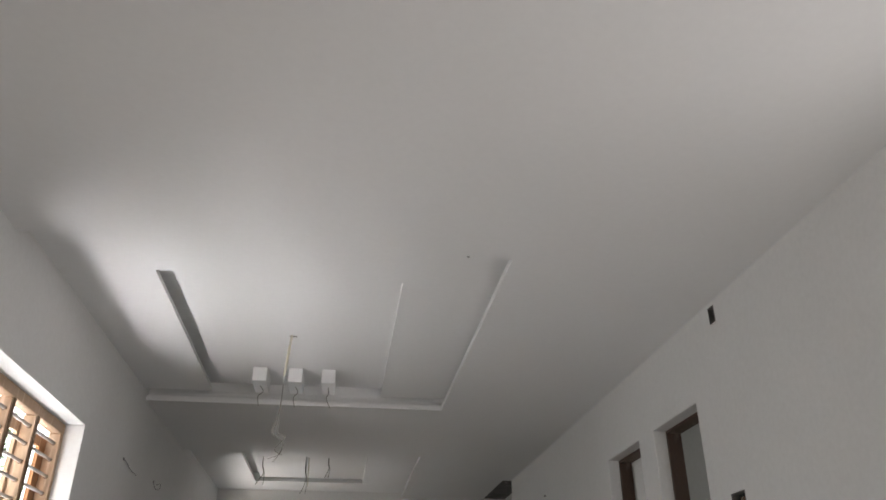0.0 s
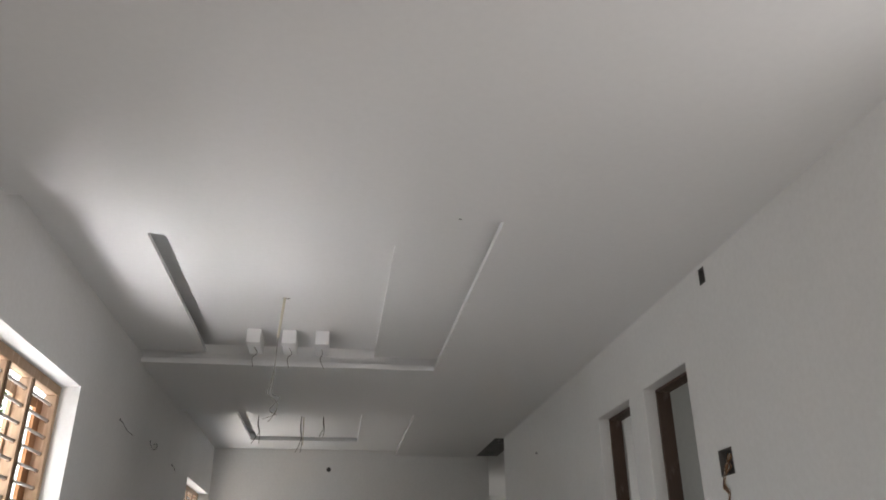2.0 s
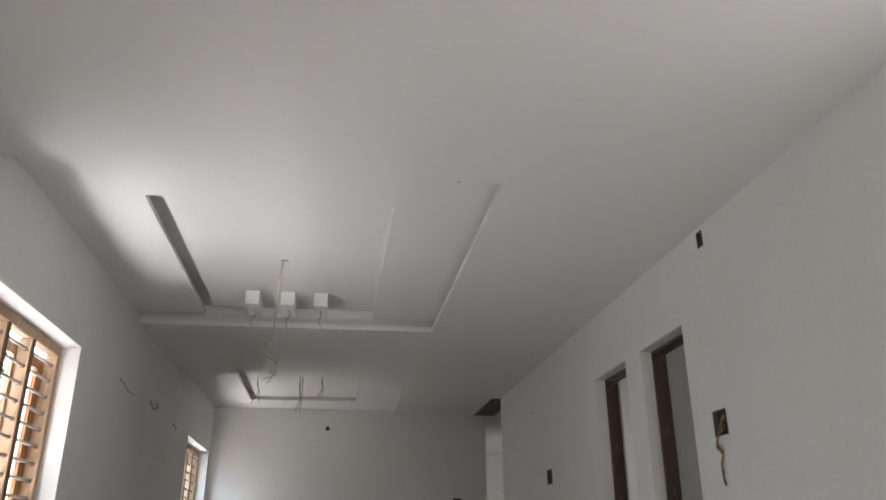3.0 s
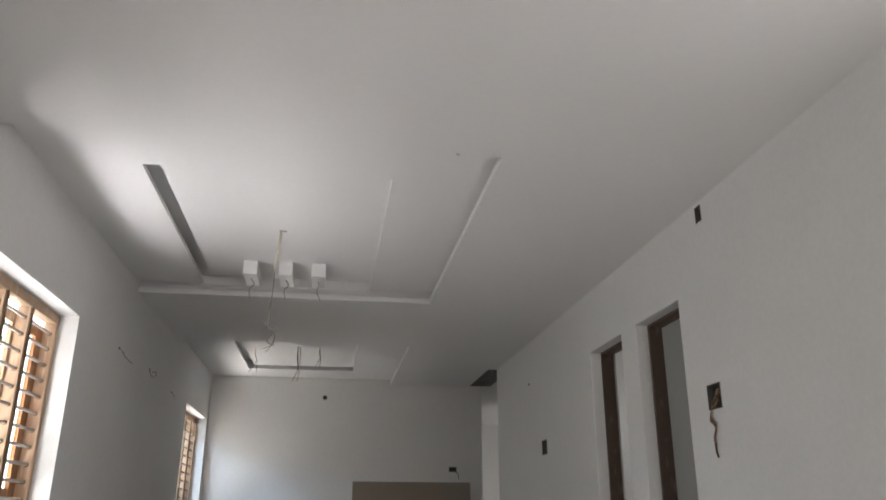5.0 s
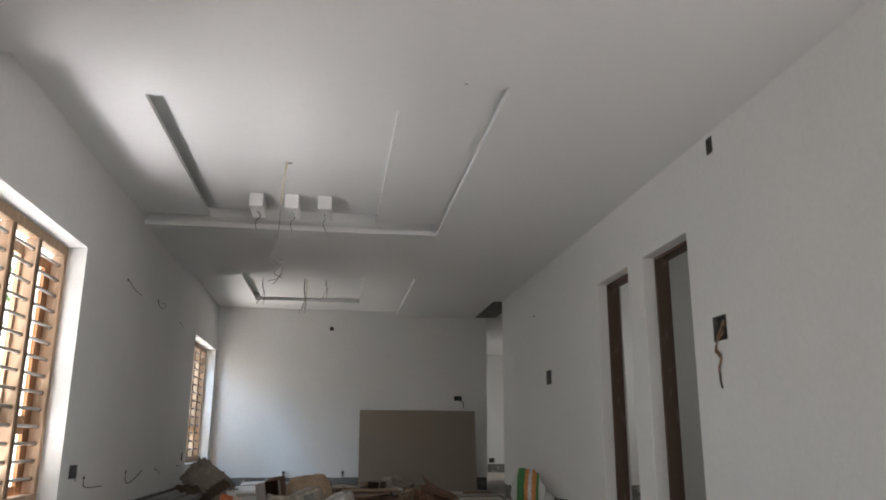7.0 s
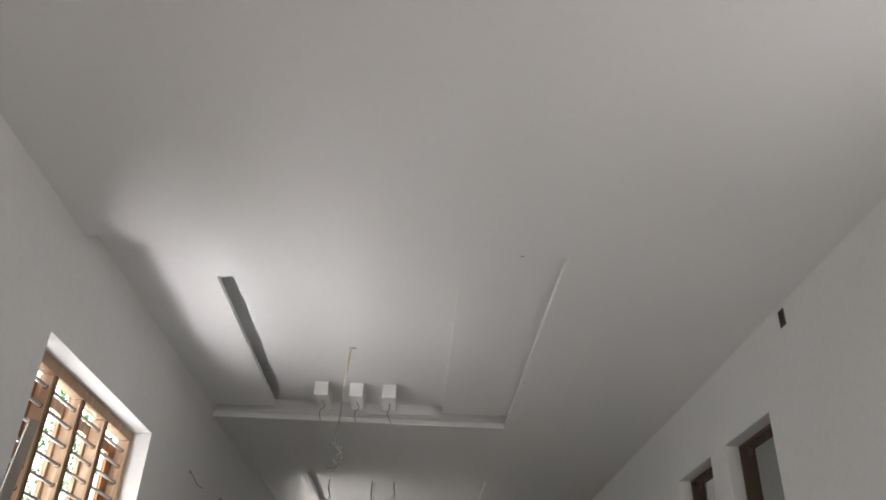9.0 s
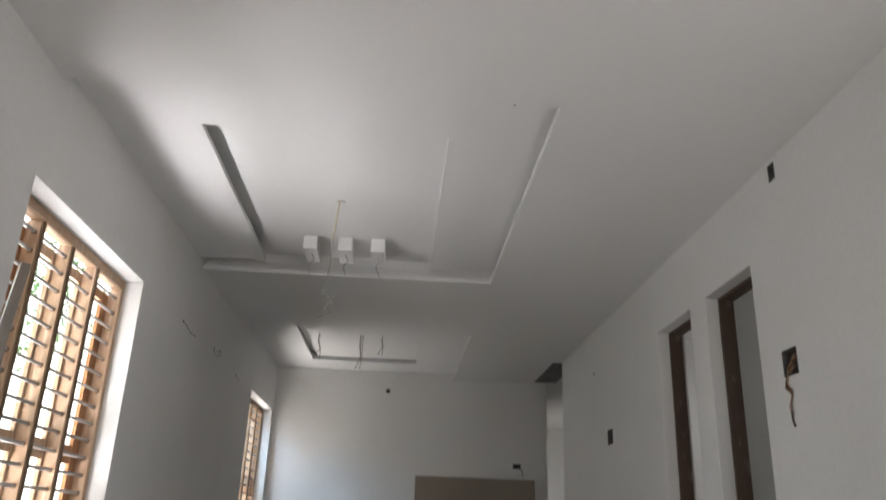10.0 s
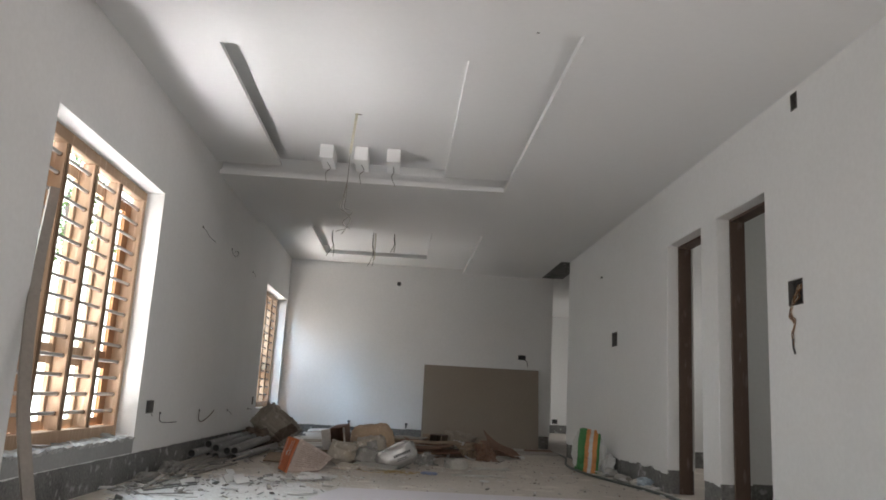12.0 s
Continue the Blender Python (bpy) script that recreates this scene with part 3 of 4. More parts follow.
GYPSUM = tint("gypsum_shard", (0.62, 0.61, 0.595), 0.9, scale=9)
DUST = material("white_plaster_dust", (0.66, 0.655, 0.65), (0.40, 0.385, 0.365), 0.95, 4, 40, 0.7, mix=0.7, depth=0.01)
STRAW = tint("yellow_straw", (0.46, 0.33, 0.14))
GYPGREY = tint("grey_shard", (0.26, 0.25, 0.235), 0.9, scale=9)
LATH = tint("grey_lath", (0.34, 0.31, 0.275), 0.85)
BATTEN = tint("beige_batten", (0.27, 0.235, 0.205), 0.7)
BLUE = tint("blue_plastic", (0.22, 0.26, 0.40), 0.5)
HOSE = tint("dark_hose", (0.085, 0.10, 0.085), 0.5)


def ribbon(bm, rows, width, thick):
    """A flat strip along a bent line; width along a given vector."""
    w = Vector(width) / 2
    rows = [Vector(r) for r in rows]
    prev = None
    for i, p in enumerate(rows):
        d = (rows[min(i + 1, len(rows) - 1)] - rows[max(i - 1, 0)]).normalized()
        n = d.cross(w.normalized()).normalized() * thick / 2
        ring = [bm.verts.new(p + a * w + b * n) for a, b in ((-1, -1), (1, -1), (1, 1), (-1, 1))]
        if prev:
            for k in range(4):
                bm.faces.new([prev[k], prev[(k + 1) % 4], ring[(k + 1) % 4], ring[k]])
        else:
            bm.faces.new(ring)
        prev = ring
    bm.faces.new(prev)
    return bm


bm = ribbon(bmesh.new(), curve_points([(-1.965, 4.185, 1.72), (-1.84, 3.876, 1.149), (-1.70, 3.64, 0.605), (-1.58, 3.575, 0.158), (-1.535, 3.60, 0.0)], 8), (0.036, 0.04, 0.0), 0.022)
tagged(finish("wooden_batten", bm, BATTEN), "bowed beige wooden batten leaning on the window frame", "batten")

# pipes
for a, b in (((-1.794, 7.10, 0.092), (-1.72, 8.9, 0.10)), ((-1.736, 7.45, 0.155), (-1.698, 9.2, 0.168)), ((-1.664, 7.45, 0.122), (-1.62, 9.2, 0.15)), ((-1.66, 7.45, 0.045), (-1.64, 9.2, 0.045)),
             ((-1.60, 7.65, 0.085), (-1.55, 9.2, 0.12)), ((-1.529, 7.65, 0.090), (-1.475, 9.2, 0.13)), ((-1.50, 7.5, 0.036), (-1.36, 9.1, 0.06)), ((-1.77, 7.6, 0.036), (-1.73, 9.2, 0.036))):
    a, b = Vector(a), Vector(b)
    o = empty("plastic_pipe", a)
    bm = tube(bmesh.new(), [(0, 0, 0), b - a], 0.035, 18, caps=False)
    tube(bm, [(0, 0, 0), b - a], 0.030, 18, caps=False)
    bm.faces.ensure_lookup_table()
    # the bores get a dark colour in place of the shade inside them
    for f in bm.faces[18:]:
        f.material_index = 1
    bm.verts.ensure_lookup_table()
    v = list(bm.verts)
    for k2 in range(18):
        for base in (0, 18):
            p, q = v[base:base + 18], v[36 + base:36 + base + 18]
            bm.faces.new([p[k2], p[(k2 + 1) % 18], q[(k2 + 1) % 18], q[k2]])
    part("tube", bm, [PVC, BOXDARK], o, "", True)
    tagged(o, "grey plastic drain pipe lying in a heap by the wall", "pipe", group="heap of pipes")

for a, b, w in (((-1.77, 5.89, 0.02), (-1.73, 7.6, 0.04), 0.04), ((-1.70, 6.35, 0.02), (-1.58, 7.5, 0.03), 0.045), ((-1.79, 6.3, 0.03), (-1.77, 7.5, 0.05), 0.03), ((-1.72, 6.05, 0.02), (-1.66, 7.6, 0.03), 0.05), ((-1.62, 6.1, 0.012), (-1.60, 7.4, 0.02), 0.04), ((-1.55, 6.2, 0.012), (-1.45, 7.3, 0.012), 0.06), ((-1.78, 5.7, 0.012), (-1.74, 6.9, 0.012), 0.035)):
    tagged(finish("wooden_lath", ribbon(bmesh.new(), [a, (Vector(a) + Vector(b)) / 2, b], (w, 0, 0), 0.016), LATH), "thin grey wooden lath lying on the floor", "lath", group="laths by the wall")


def sack(name, at, size, rot, mat, label, cat="sack", seed=0, crumple=0.16, square=0.6, mats=None, stripe=None):
    """A filled bag: a rounded block, creased and slumped."""
    o = empty(name, at, rot)
    bm = bmesh.new()
    bmesh.ops.create_icosphere(bm, subdivisions=6 if stripe else 4, radius=1.0)
    for v in bm.verts:
        p = v.co.copy()
        q = Vector([math.copysign(abs(c) ** square, c) for c in p])
        n = noise.noise(p * 1.7 + Vector((seed * 3.1, 0, 0))) * crumple + noise.noise(p * 4.5 + Vector((0, seed * 2.3, 0))) * crumple * 0.6 + abs(noise.noise(p * 9 + Vector((0, 0, seed)))) * crumple * 0.35
        q *= 1 + n - 0.1
        v.co = Vector((q.x * size[0], q.y * size[1], q.z * size[2]))
    bmesh.ops.recalc_face_normals(bm, faces=bm.faces)
    if stripe:
        for f in bm.faces:
            f.material_index = stripe(f.calc_center_median())
    part("bag", bm, mats or mat, o, "", True)
    return tagged(o, label, cat)


def print_bars(o, rows, mat=INK):
    """Lines of unreadable print on a face: (x, y, z, width, height) in the thing's own space, facing -y."""
    for x, y, z, w, h in rows:
        part("print", boxed(x - w / 2, x + w / 2, y - 0.004, y, z - h / 2, z + h / 2), mat, o)


def cement_band(c):
    return 1 if 0.07 < c.x - 0.3 * c.z < 0.19 and c.z < 0.13 else 0


sack("cement_sack", (-1.44, 9.5, 0.25), (0.29, 0.11, 0.20), (-24, 40, 12), None, "crumpled grey-brown paper sack with a dark printed band", seed=2, crumple=0.26, square=0.42, mats=[SACKBROWN, CARDDARK], stripe=cement_band)
sack("cement_sack", (-1.62, 9.25, 0.12), (0.16, 0.14, 0.13), (10, 20, 40), CARDDARK, "crumpled dark brown empty paper sack", seed=15, crumple=0.42, square=0.7)
sack("sand_bag", (-0.24, 8.7, 0.19), (0.27, 0.2, 0.21), (0, -10, 10), SACKTAN, "slumped tan sack with a folded top", seed=3, crumple=0.10, square=0.72)
sack("putty_bag", (-0.50, 7.95, 0.095), (0.17, 0.15, 0.12), (0, 10, 0), SACKWHITE, "crumpled dusty white sack on the floor", seed=4, crumple=0.25)
g = sack("putty_bag", (-0.24, 8.2, 0.13), (0.19, 0.14, 0.145), (0, -15, 5), SACKWHITE, "crumpled dusty white sack with a dark label", seed=5, crumple=0.25)
part("label_patch", boxed(-0.03, 0.075, -0.155, -0.10, 0.0, 0.09, bevel=0.008), SACKMID, g, "dark grey label")
sack("putty_bag", (-0.22, 7.72, 0.085), (0.15, 0.14, 0.095), (0, 18, 0), SACKMID, "dull grey half-empty bag on the floor", seed=6, crumple=0.25)
v1 = sack("plastic_bag", (0.04, 7.62, 0.12), (0.23, 0.12, 0.12), (0, -24, 12), SILVER, "shiny silver plastic bag with black print", seed=7, crumple=0.12, square=0.7)
print_bars(v1, [(0.02 + 0.022 * k, -0.129, 0.022, 0.014, 0.024) for k in range(-3, 5)] + [(0.02, -0.129, -0.015, 0.10, 0.006), (0.02, -0.127, -0.03, 0.12, 0.005)])
sack("plaster_lump", (0.64, 7.98, 0.04), (0.105, 0.08, 0.062), (0, 0, 20), PAPER, "broken lump of whitish plaster and paper", "rubble", seed=8, crumple=0.35)
sack("crumpled_paper", (0.93, 11.4, 0.10), (0.21, 0.15, 0.135), (0, 8, 0), SACKBROWN, "crumpled grey-brown packing paper", "paper", seed=9, crumple=0.4)
sack("crumpled_paper", (-1.0, 8.3, 0.05), (0.28, 0.16, 0.06), (0, 0, 30), SACKMID, "crumpled dusty packing paper on the floor", "paper", seed=12, crumple=0.4)


def bag_stripe(c):
    u = c.x + 0.10 * (c.z - 0.02) * (c.z > 0.02) * -1 + 0.004 * math.sin(c.z * 13)
    edges = (-0.13, -0.055, -0.012, 0.024, 0.072, 0.10)
    return (2, 0, 1, 2, 1, 0, 2)[sum(u > e for e in edges)]


sack("woven_bag", (2.10, 8.33, 0.215), (0.185, 0.14, 0.235), (-8, 4, -6), None, "white woven plastic bag with green and orange stripes", seed=11, crumple=0.17, square=0.66, mats=[GREENBAG, ORANGEBAG, WHITEBAG], stripe=bag_stripe)
sack("plastic_bag", (2.285, 8.22, 0.10), (0.062, 0.12, 0.115), (0, 12, 0), WHITEBAG, "dusty white plastic bag slumped against the wall", "bag", seed=31, crumple=0.3, square=0.75)
sack("crumpled_paper", (2.27, 6.95, 0.05), (0.05, 0.07, 0.04), (0, 10, 20), tint("pale_blue_paper", (0.42, 0.50, 0.56)), "crumpled pale blue paper on dried plaster", "paper", seed=33, crumple=0.4)


def sheet(name, corners, thick, mat, label, cat, bend=0.0, n=8, group="", crease=0.0):
    """A sheet between four corners, a little warped; crease: how deeply it is crumpled, with torn edges."""
    a, b, c, d = [Vector(p) for p in corners]
    nrm = (b - a).cross(d - a).normalized()
    if nrm.z < 0:
        nrm = -nrm
    bm = bmesh.new()
    g = [[], []]
    for s in (0, 1):
        for i in range(n + 1):
            row = []
            for j in range(n + 1):
                u, v = i / n, j / n
                p = a * (1 - u) * (1 - v) + b * u * (1 - v) + c * u * v + d * (1 - u) * v
                h = bend * (math.sin(math.pi * u) + 0.5 * noise.noise((u * 2.5 + a.x * 7, v * 2.5 + a.y, 1)))
                if crease:
                    w = Vector((u * 3.1 + a.x * 5, v * 3.1 + a.y * 3, 2.0))
                    h += crease * (0.5 - 1.6 * abs(noise.noise(w)) - 0.7 * abs(noise.noise(w * 2.3)))
                    rim = max(abs(u - 0.5), abs(v - 0.5)) > 0.49
                    p = p + (0.9 if rim else 0.35) * crease * Vector((noise.noise(w * 2.9), noise.noise(w * 3.7 + Vector((5, 0, 0))), 0))
                p = p + nrm * (h + s * thick)
                row.append(bm.verts.new((p.x, p.y, max(p.z, 0.001 + s * thick)) if crease else p))
            g[s].append(row)
    for i in range(n):
        for j in range(n):
            for s in (0, 1):
                bm.faces.new([g[s][i][j], g[s][i + 1][j], g[s][i + 1][j + 1], g[s][i][j + 1]])
    for i in range(n):
        for p, q in (((i, 0), (i + 1, 0)), ((i, n), (i + 1, n)), ((0, i), (0, i + 1)), ((n, i), (n, i + 1))):
            bm.faces.new([g[0][p[0]][p[1]], g[0][q[0]][q[1]], g[1][q[0]][q[1]], g[1][p[0]][p[1]]])
    ob = finish(name, bm, mat)
    return tagged(ob, label, cat, group)


# leaning board
bd = empty("plaster_board", (1.32, 11.98, 0))
bm = boxed(-0.915, 0.915, -0.0125, 0, 0, 1.225, bevel=0.002)
bm.transform(pose(0, 0.0, 0, -8.5, 0, 0.0))
part("panel", bm, BOARD, bd)
tagged(bd, "grey-brown plaster board leaning against the end wall", "board")

# white and orange carton, squashed flat
ct = empty("flat_carton", (-0.8, 7.1, 0.0))
for nm, cs, m in (("printed_end", [(-0.991, 7.034, 0.0), (-0.962, 7.3, 0.266), (-0.86, 7.2, 0.251), (-0.888, 6.732, 0.0)], ORANGE), ("carton_face", [(-0.888, 6.732, 0.0), (-0.86, 7.2, 0.251), (-0.565, 7.35, 0.084), (-0.643, 6.955, 0.0)], CARTONFACE)):
    o = sheet(nm, [Vector(c) - Vector((-0.8, 7.1, 0.0)) for c in cs], 0.02, m, "", "", 0.006)
    o.parent = ct
    if nm == "printed_end":
        o["label"] = "orange printed end"
ca, cb, cc, cd = [Vector(p) + Vector((0.8, -7.1, 0.0)) for p in ((-0.888, 6.732, 0.0), (-0.86, 7.2, 0.251), (-0.565, 7.35, 0.084), (-0.643, 6.955, 0.0))]
up = (cb - ca).cross(cd - ca).normalized()
up = up if up.z > 0 else -up
rp = random.Random(3)
for k in range(11):
    v = 0.14 + 0.07 * k
    u = 0.12
    while u < 0.82:
        u1 = min(0.88, u + rp.uniform(0.08, 0.3))
        ends = [ca.lerp(cd, w).lerp(cb.lerp(cc, w), v) + up * (0.0235 + 0.008 * math.sin(math.pi * v)) for w in (u, u1)]
        part("print_line", ribbon(bmesh.new(), ends, (cb - ca).normalized() * rp.uniform(0.005, 0.011), 0.001), CARTONINK, ct)
        u = u1 + rp.uniform(0.02, 0.06)
ea, eb, ec, ed = [Vector(p) + Vector((0.8, -7.1, 0.0)) for p in ((-0.991, 7.034, 0.0), (-0.962, 7.3, 0.266), (-0.86, 7.2, 0.251), (-0.888, 6.732, 0.0))]
en = (eb - ea).cross(ed - ea).normalized()
en = en if en.z > 0 else -en
for w, v0, v1 in ((0.14, 0.05, 0.95), (0.82, 0.45, 0.93), (0.62, 0.62, 0.9)):
    ends = [ea.lerp(ed, w).lerp(eb.lerp(ec, w), v) + en * (0.0225 + 0.006 * math.sin(math.pi * v)) for v in (v0, (v0 + v1) / 2, v1)]
    part("print_line", ribbon(bmesh.new(), ends, (ed - ea).normalized() * 0.014, 0.001), WHITEPRINT, ct)
mid = (Vector((-0.991, 7.034, 0.0)) + Vector((-0.962, 7.3, 0.266)) + Vector((-0.86, 7.2, 0.251)) + Vector((-0.888, 6.732, 0.0))) / 4 + Vector((0.8, -7.1, 0.0))
for r0, m0 in ((0.028, WHITEPRINT), (0.017, ORANGE)):
    part("emblem", tube(bmesh.new(), [mid + Vector((0.0, -0.018, 0.012)), mid + Vector((0.0, -0.024 - 0.002 * (r0 < 0.02), 0.016))], r0, 16), m0, ct)
tagged(ct, "squashed white carton with an orange end panel", "carton")


def open_carton(at, size, rot, mat, label, flap=CARDLIGHT):
    """A cardboard box on its side, open to the front, with hanging flaps."""
    o = empty("cardboard_carton", at, rot)
    w, d, h = size
    t = 0.006
    part("back_panel", boxed(-w, w, d - t, d, 0, 2 * h), mat, o)
    part("bottom_panel", boxed(-w, w, -d, d - t, 0, t), mat, o)
    part("top_panel", boxed(-w, w, -d, d - t, 2 * h - t, 2 * h), mat, o)
    for s in (-1, 1):
        part("side_panel", boxed(min(s * w, s * (w - t)), max(s * w, s * (w - t)), -d, d - t, t, 2 * h - t), mat, o)
        bm = boxed(0, 0.006, -0.11 if s < 0 else -0.06, 0, t, 2 * h - t)
        bm.transform(pose(s * w, -d, 0, 0, 0, -52 if s < 0 else 30))
        part("flap", bm, flap, o)
    return tagged(o, label, "carton", "cartons in the rubble")


open_carton((-0.60, 9.2, 0.02), (0.075, 0.18, 0.15), (5, -8, -10), CARD, "brown cardboard carton lying open with a white flap", WHITEPRINT)
open_carton((0.61, 10.9, 0.0), (0.08, 0.14, 0.10), (0, 5, -24), CARDDARK, "dark squashed cardboard carton on the floor")

for cs, m, lab, b in ((((0.02, 10.9, 0.02), (0.75, 10.7, 0.03), (0.85, 11.5, 0.05), (0.0, 11.7, 0.06)), CARD, "reddish brown cardboard sheet lying in the rubble", 0.03),
                      (((0.1, 9.9, 0.01), (0.6, 9.8, 0.01), (0.7, 10.5, 0.05), (0.05, 10.6, 0.08)), CARD, "reddish brown cardboard sheet lying in the rubble", 0.03),
                      (((1.30, 10.15, 0.0), (1.70, 10.3, 0.0), (1.62, 10.6, 0.06), (1.20, 10.5, 0.30)), CARD, "bent brown board standing on its edge", -0.05),
                      (((1.15, 10.5, 0.0), (1.55, 10.4, 0.0), (1.5, 10.8, 0.10), (1.2, 10.8, 0.14)), CARD, "brown cardboard sheet propped up in the rubble", 0.02),
                      (((1.75, 10.6, 0.005), (2.3, 10.7, 0.005), (2.3, 10.95, 0.02), (1.7, 10.9, 0.02)), LATH, "grey board lying flat by the doorway", 0.0),
                      (((1.9, 11.2, 0.005), (2.32, 11.25, 0.005), (2.32, 11.4, 0.02), (1.9, 11.35, 0.02)), CARD, "brown board lying flat by the end wall", 0.0),
                      (((-0.95, 8.6, 0.01), (-0.55, 8.5, 0.01), (-0.5, 8.95, 0.03), (-0.95, 9.0, 0.03)), CARDLIGHT, "tan cardboard sheet lying in the rubble", 0.01),
                      (((-1.25, 7.65, 0.008), (-0.95, 7.6, 0.008), (-0.95, 7.95, 0.06), (-1.25, 8.0, 0.06)), CARDLIGHT, "tan board lying in the rubble", 0.0),
                      (((0.55, 7.15, 0.004), (1.05, 7.25, 0.004), (1.05, 7.32, 0.004), (0.55, 7.22, 0.004)), PAPER, "pale strip lying on the floor", 0.0),
                      (((-0.42, 7.45, 0.004), (0.0, 7.35, 0.004), (0.05, 7.5, 0.02), (-0.35, 7.6, 0.04)), PAPER, "torn pale paper lying on the floor", 0.01)):
    sheet("loose_sheet", cs, 0.012, m, lab, "sheet", b, 6, "sheets in the rubble")

for cs, m, lab, cr in ((((0.84, 9.50, 0.0), (1.06, 9.48, 0.0), (1.10, 9.75, 0.16), (0.76, 9.80, 0.14)), CARDLIGHT, "crumpled tan paper propped up in the rubble", 0.06),
                       (((0.97, 9.05, 0.0), (1.24, 9.10, 0.0), (1.17, 9.42, 0.15), (0.98, 9.42, 0.18)), CARD, "torn brown cardboard propped up in the rubble", 0.05),
                       (((0.58, 9.45, 0.0), (0.92, 9.50, 0.0), (0.90, 9.80, 0.07), (0.60, 9.80, 0.13)), CARDDARK, "dark crumpled cardboard in the rubble", 0.09),
                       (((0.80, 10.6, 0.06), (0.95, 10.55, 0.05), (0.97, 10.8, 0.12), (0.82, 10.8, 0.13)), PAPER, "white torn paper on the rubble", 0.05),
                       (((0.82, 7.92, 0.002), (1.22, 8.00, 0.002), (1.20, 8.12, 0.01), (0.84, 8.06, 0.01)), PAPER, "torn pale paper lying on the floor", 0.02),
                       (((-0.55, 7.25, 0.002), (-0.12, 7.30, 0.002), (-0.10, 7.55, 0.03), (-0.50, 7.55, 0.03)), SACKWHITE, "empty flattened paper sack on the floor", 0.05),
                       (((0.22, 8.15, 0.0), (0.46, 8.2, 0.0), (0.42, 8.5, 0.09), (0.2, 8.5, 0.10)), SACKMID, "crumpled grey paper beside the bags", 0.08)):
    sheet("crumpled_sheet", cs, 0.004, m, lab, "sheet", 0.0, 12, "sheets in the rubble", cr)
rh = random.Random(77)
for k in range(14):
    c = Vector((0.18 + rh.random() * 0.62, 9.3 + 1.4 * rh.random(), 0.008 + 0.011 * k))
    d = Vector((rh.uniform(0.18, 0.36), rh.uniform(-0.12, 0.12), rh.uniform(-0.02, 0.03)))
    e = Vector((rh.uniform(-0.05, 0.05), rh.uniform(0.05, 0.16), 0.01))
    sheet("board_piece", [c - d - e, c + d - e, c + d + e, c - d + e], 0.009, (CARD, CARD, LATH, CARDLIGHT, CARD)[k % 5], "reddish brown broken board piece in a heap", "board piece", rh.uniform(-0.012, 0.015), 6, "heap of board pieces", 0.012)

rs = random.Random(21)
for k in range(20):
    left = k % 3 == 0
    x, y = (rs.uniform(-1.3, -0.3), rs.uniform(8.0, 10.5)) if left else (rs.uniform(0.0, 1.75), rs.uniform(9.3, 11.5))
    w, h, a = rs.uniform(0.08, 0.2), rs.uniform(0.05, 0.14), rs.uniform(0, 3.14)
    up = rs.uniform(0.005, 0.04) if left else rs.uniform(0.01, 0.12)
    d, e = Vector((math.cos(a) * w, math.sin(a) * w, 0)), Vector((-math.sin(a) * h, math.cos(a) * h, 0))
    c = Vector((x, y, 0.004))
    m = (SACKWHITE, CARDLIGHT, PAPER)[k % 3] if left else (CARD, CARDDARK, CARD, CARDLIGHT, LATH)[k % 5]
    sheet("loose_sheet", [c - d - e, c + d - e, c + d + e + Vector((0, 0, up)), c - d + e + Vector((0, 0, up * rs.random()))], 0.008, m, "torn cardboard and paper piece lying in the rubble", "sheet", rs.uniform(-0.04, 0.04), 8, "sheets in the rubble", 0.03)

rk = random.Random(14)
for k in range(18):
    y = 9.75 + 0.13 * k
    x = -1.36 + rk.uniform(0, 0.16)
    z = 0.006 + 0.0065 * k
    dy, wd, ln = rk.uniform(-0.12, 0.12), rk.uniform(0.08, 0.2), rk.uniform(0.45, 0.72)
    sheet("plaster_strip", [(x, y, z), (x + ln, y + dy, z + rk.uniform(-0.004, 0.02)), (x + ln, y + dy + wd, z + 0.03), (x, y + wd, z + rk.uniform(0.0, 0.035))], 0.012, (GYPSUM, GYPSUM, PAPER, GYPSUM, LATH)[k % 5], "white plaster board strip lying in a pile", "board strip", rk.uniform(-0.01, 0.014), 4, "pile of board strips")

sheet("floor_sheet", [(-0.80, 3.9, 0.0), (1.6, 3.9, 0.0), (1.5, 5.80, 0.0), (-0.37, 5.82, 0.0)], 0.013, LAVENDER, "pale lilac-grey board lying flat on the floor", "board", 0.0, 2)

lid = empty("bluish_plate", (0.345, 7.27, 0))
part("disc", tube(bmesh.new(), [(0, 0, 0.0), (0, 0, 0.012)], 0.08, 24), BLUE, lid)
part("rim", tube(bmesh.new(), [(0, 0, 0.012), (0, 0, 0.018)], 0.07, 24), BLUE, lid)
tagged(lid, "flat bluish plastic plate lying on the floor", "plate")

hose_pts = [(2.33, 11.6, 0.014), (2.28, 10.3, 0.014), (2.02, 9.0, 0.014), (1.99, 8.1, 0.014), (2.10, 7.3, 0.014), (2.21, 6.6, 0.014), (2.25, 6.0, 0.014), (2.28, 5.0, 0.014), (2.2, 4.0, 0.014)]
tagged(finish("garden_hose", tube(bmesh.new(), curve_points(hose_pts, 10), 0.013, 8), HOSE, True), "dark green hose lying along the wall", "hose")


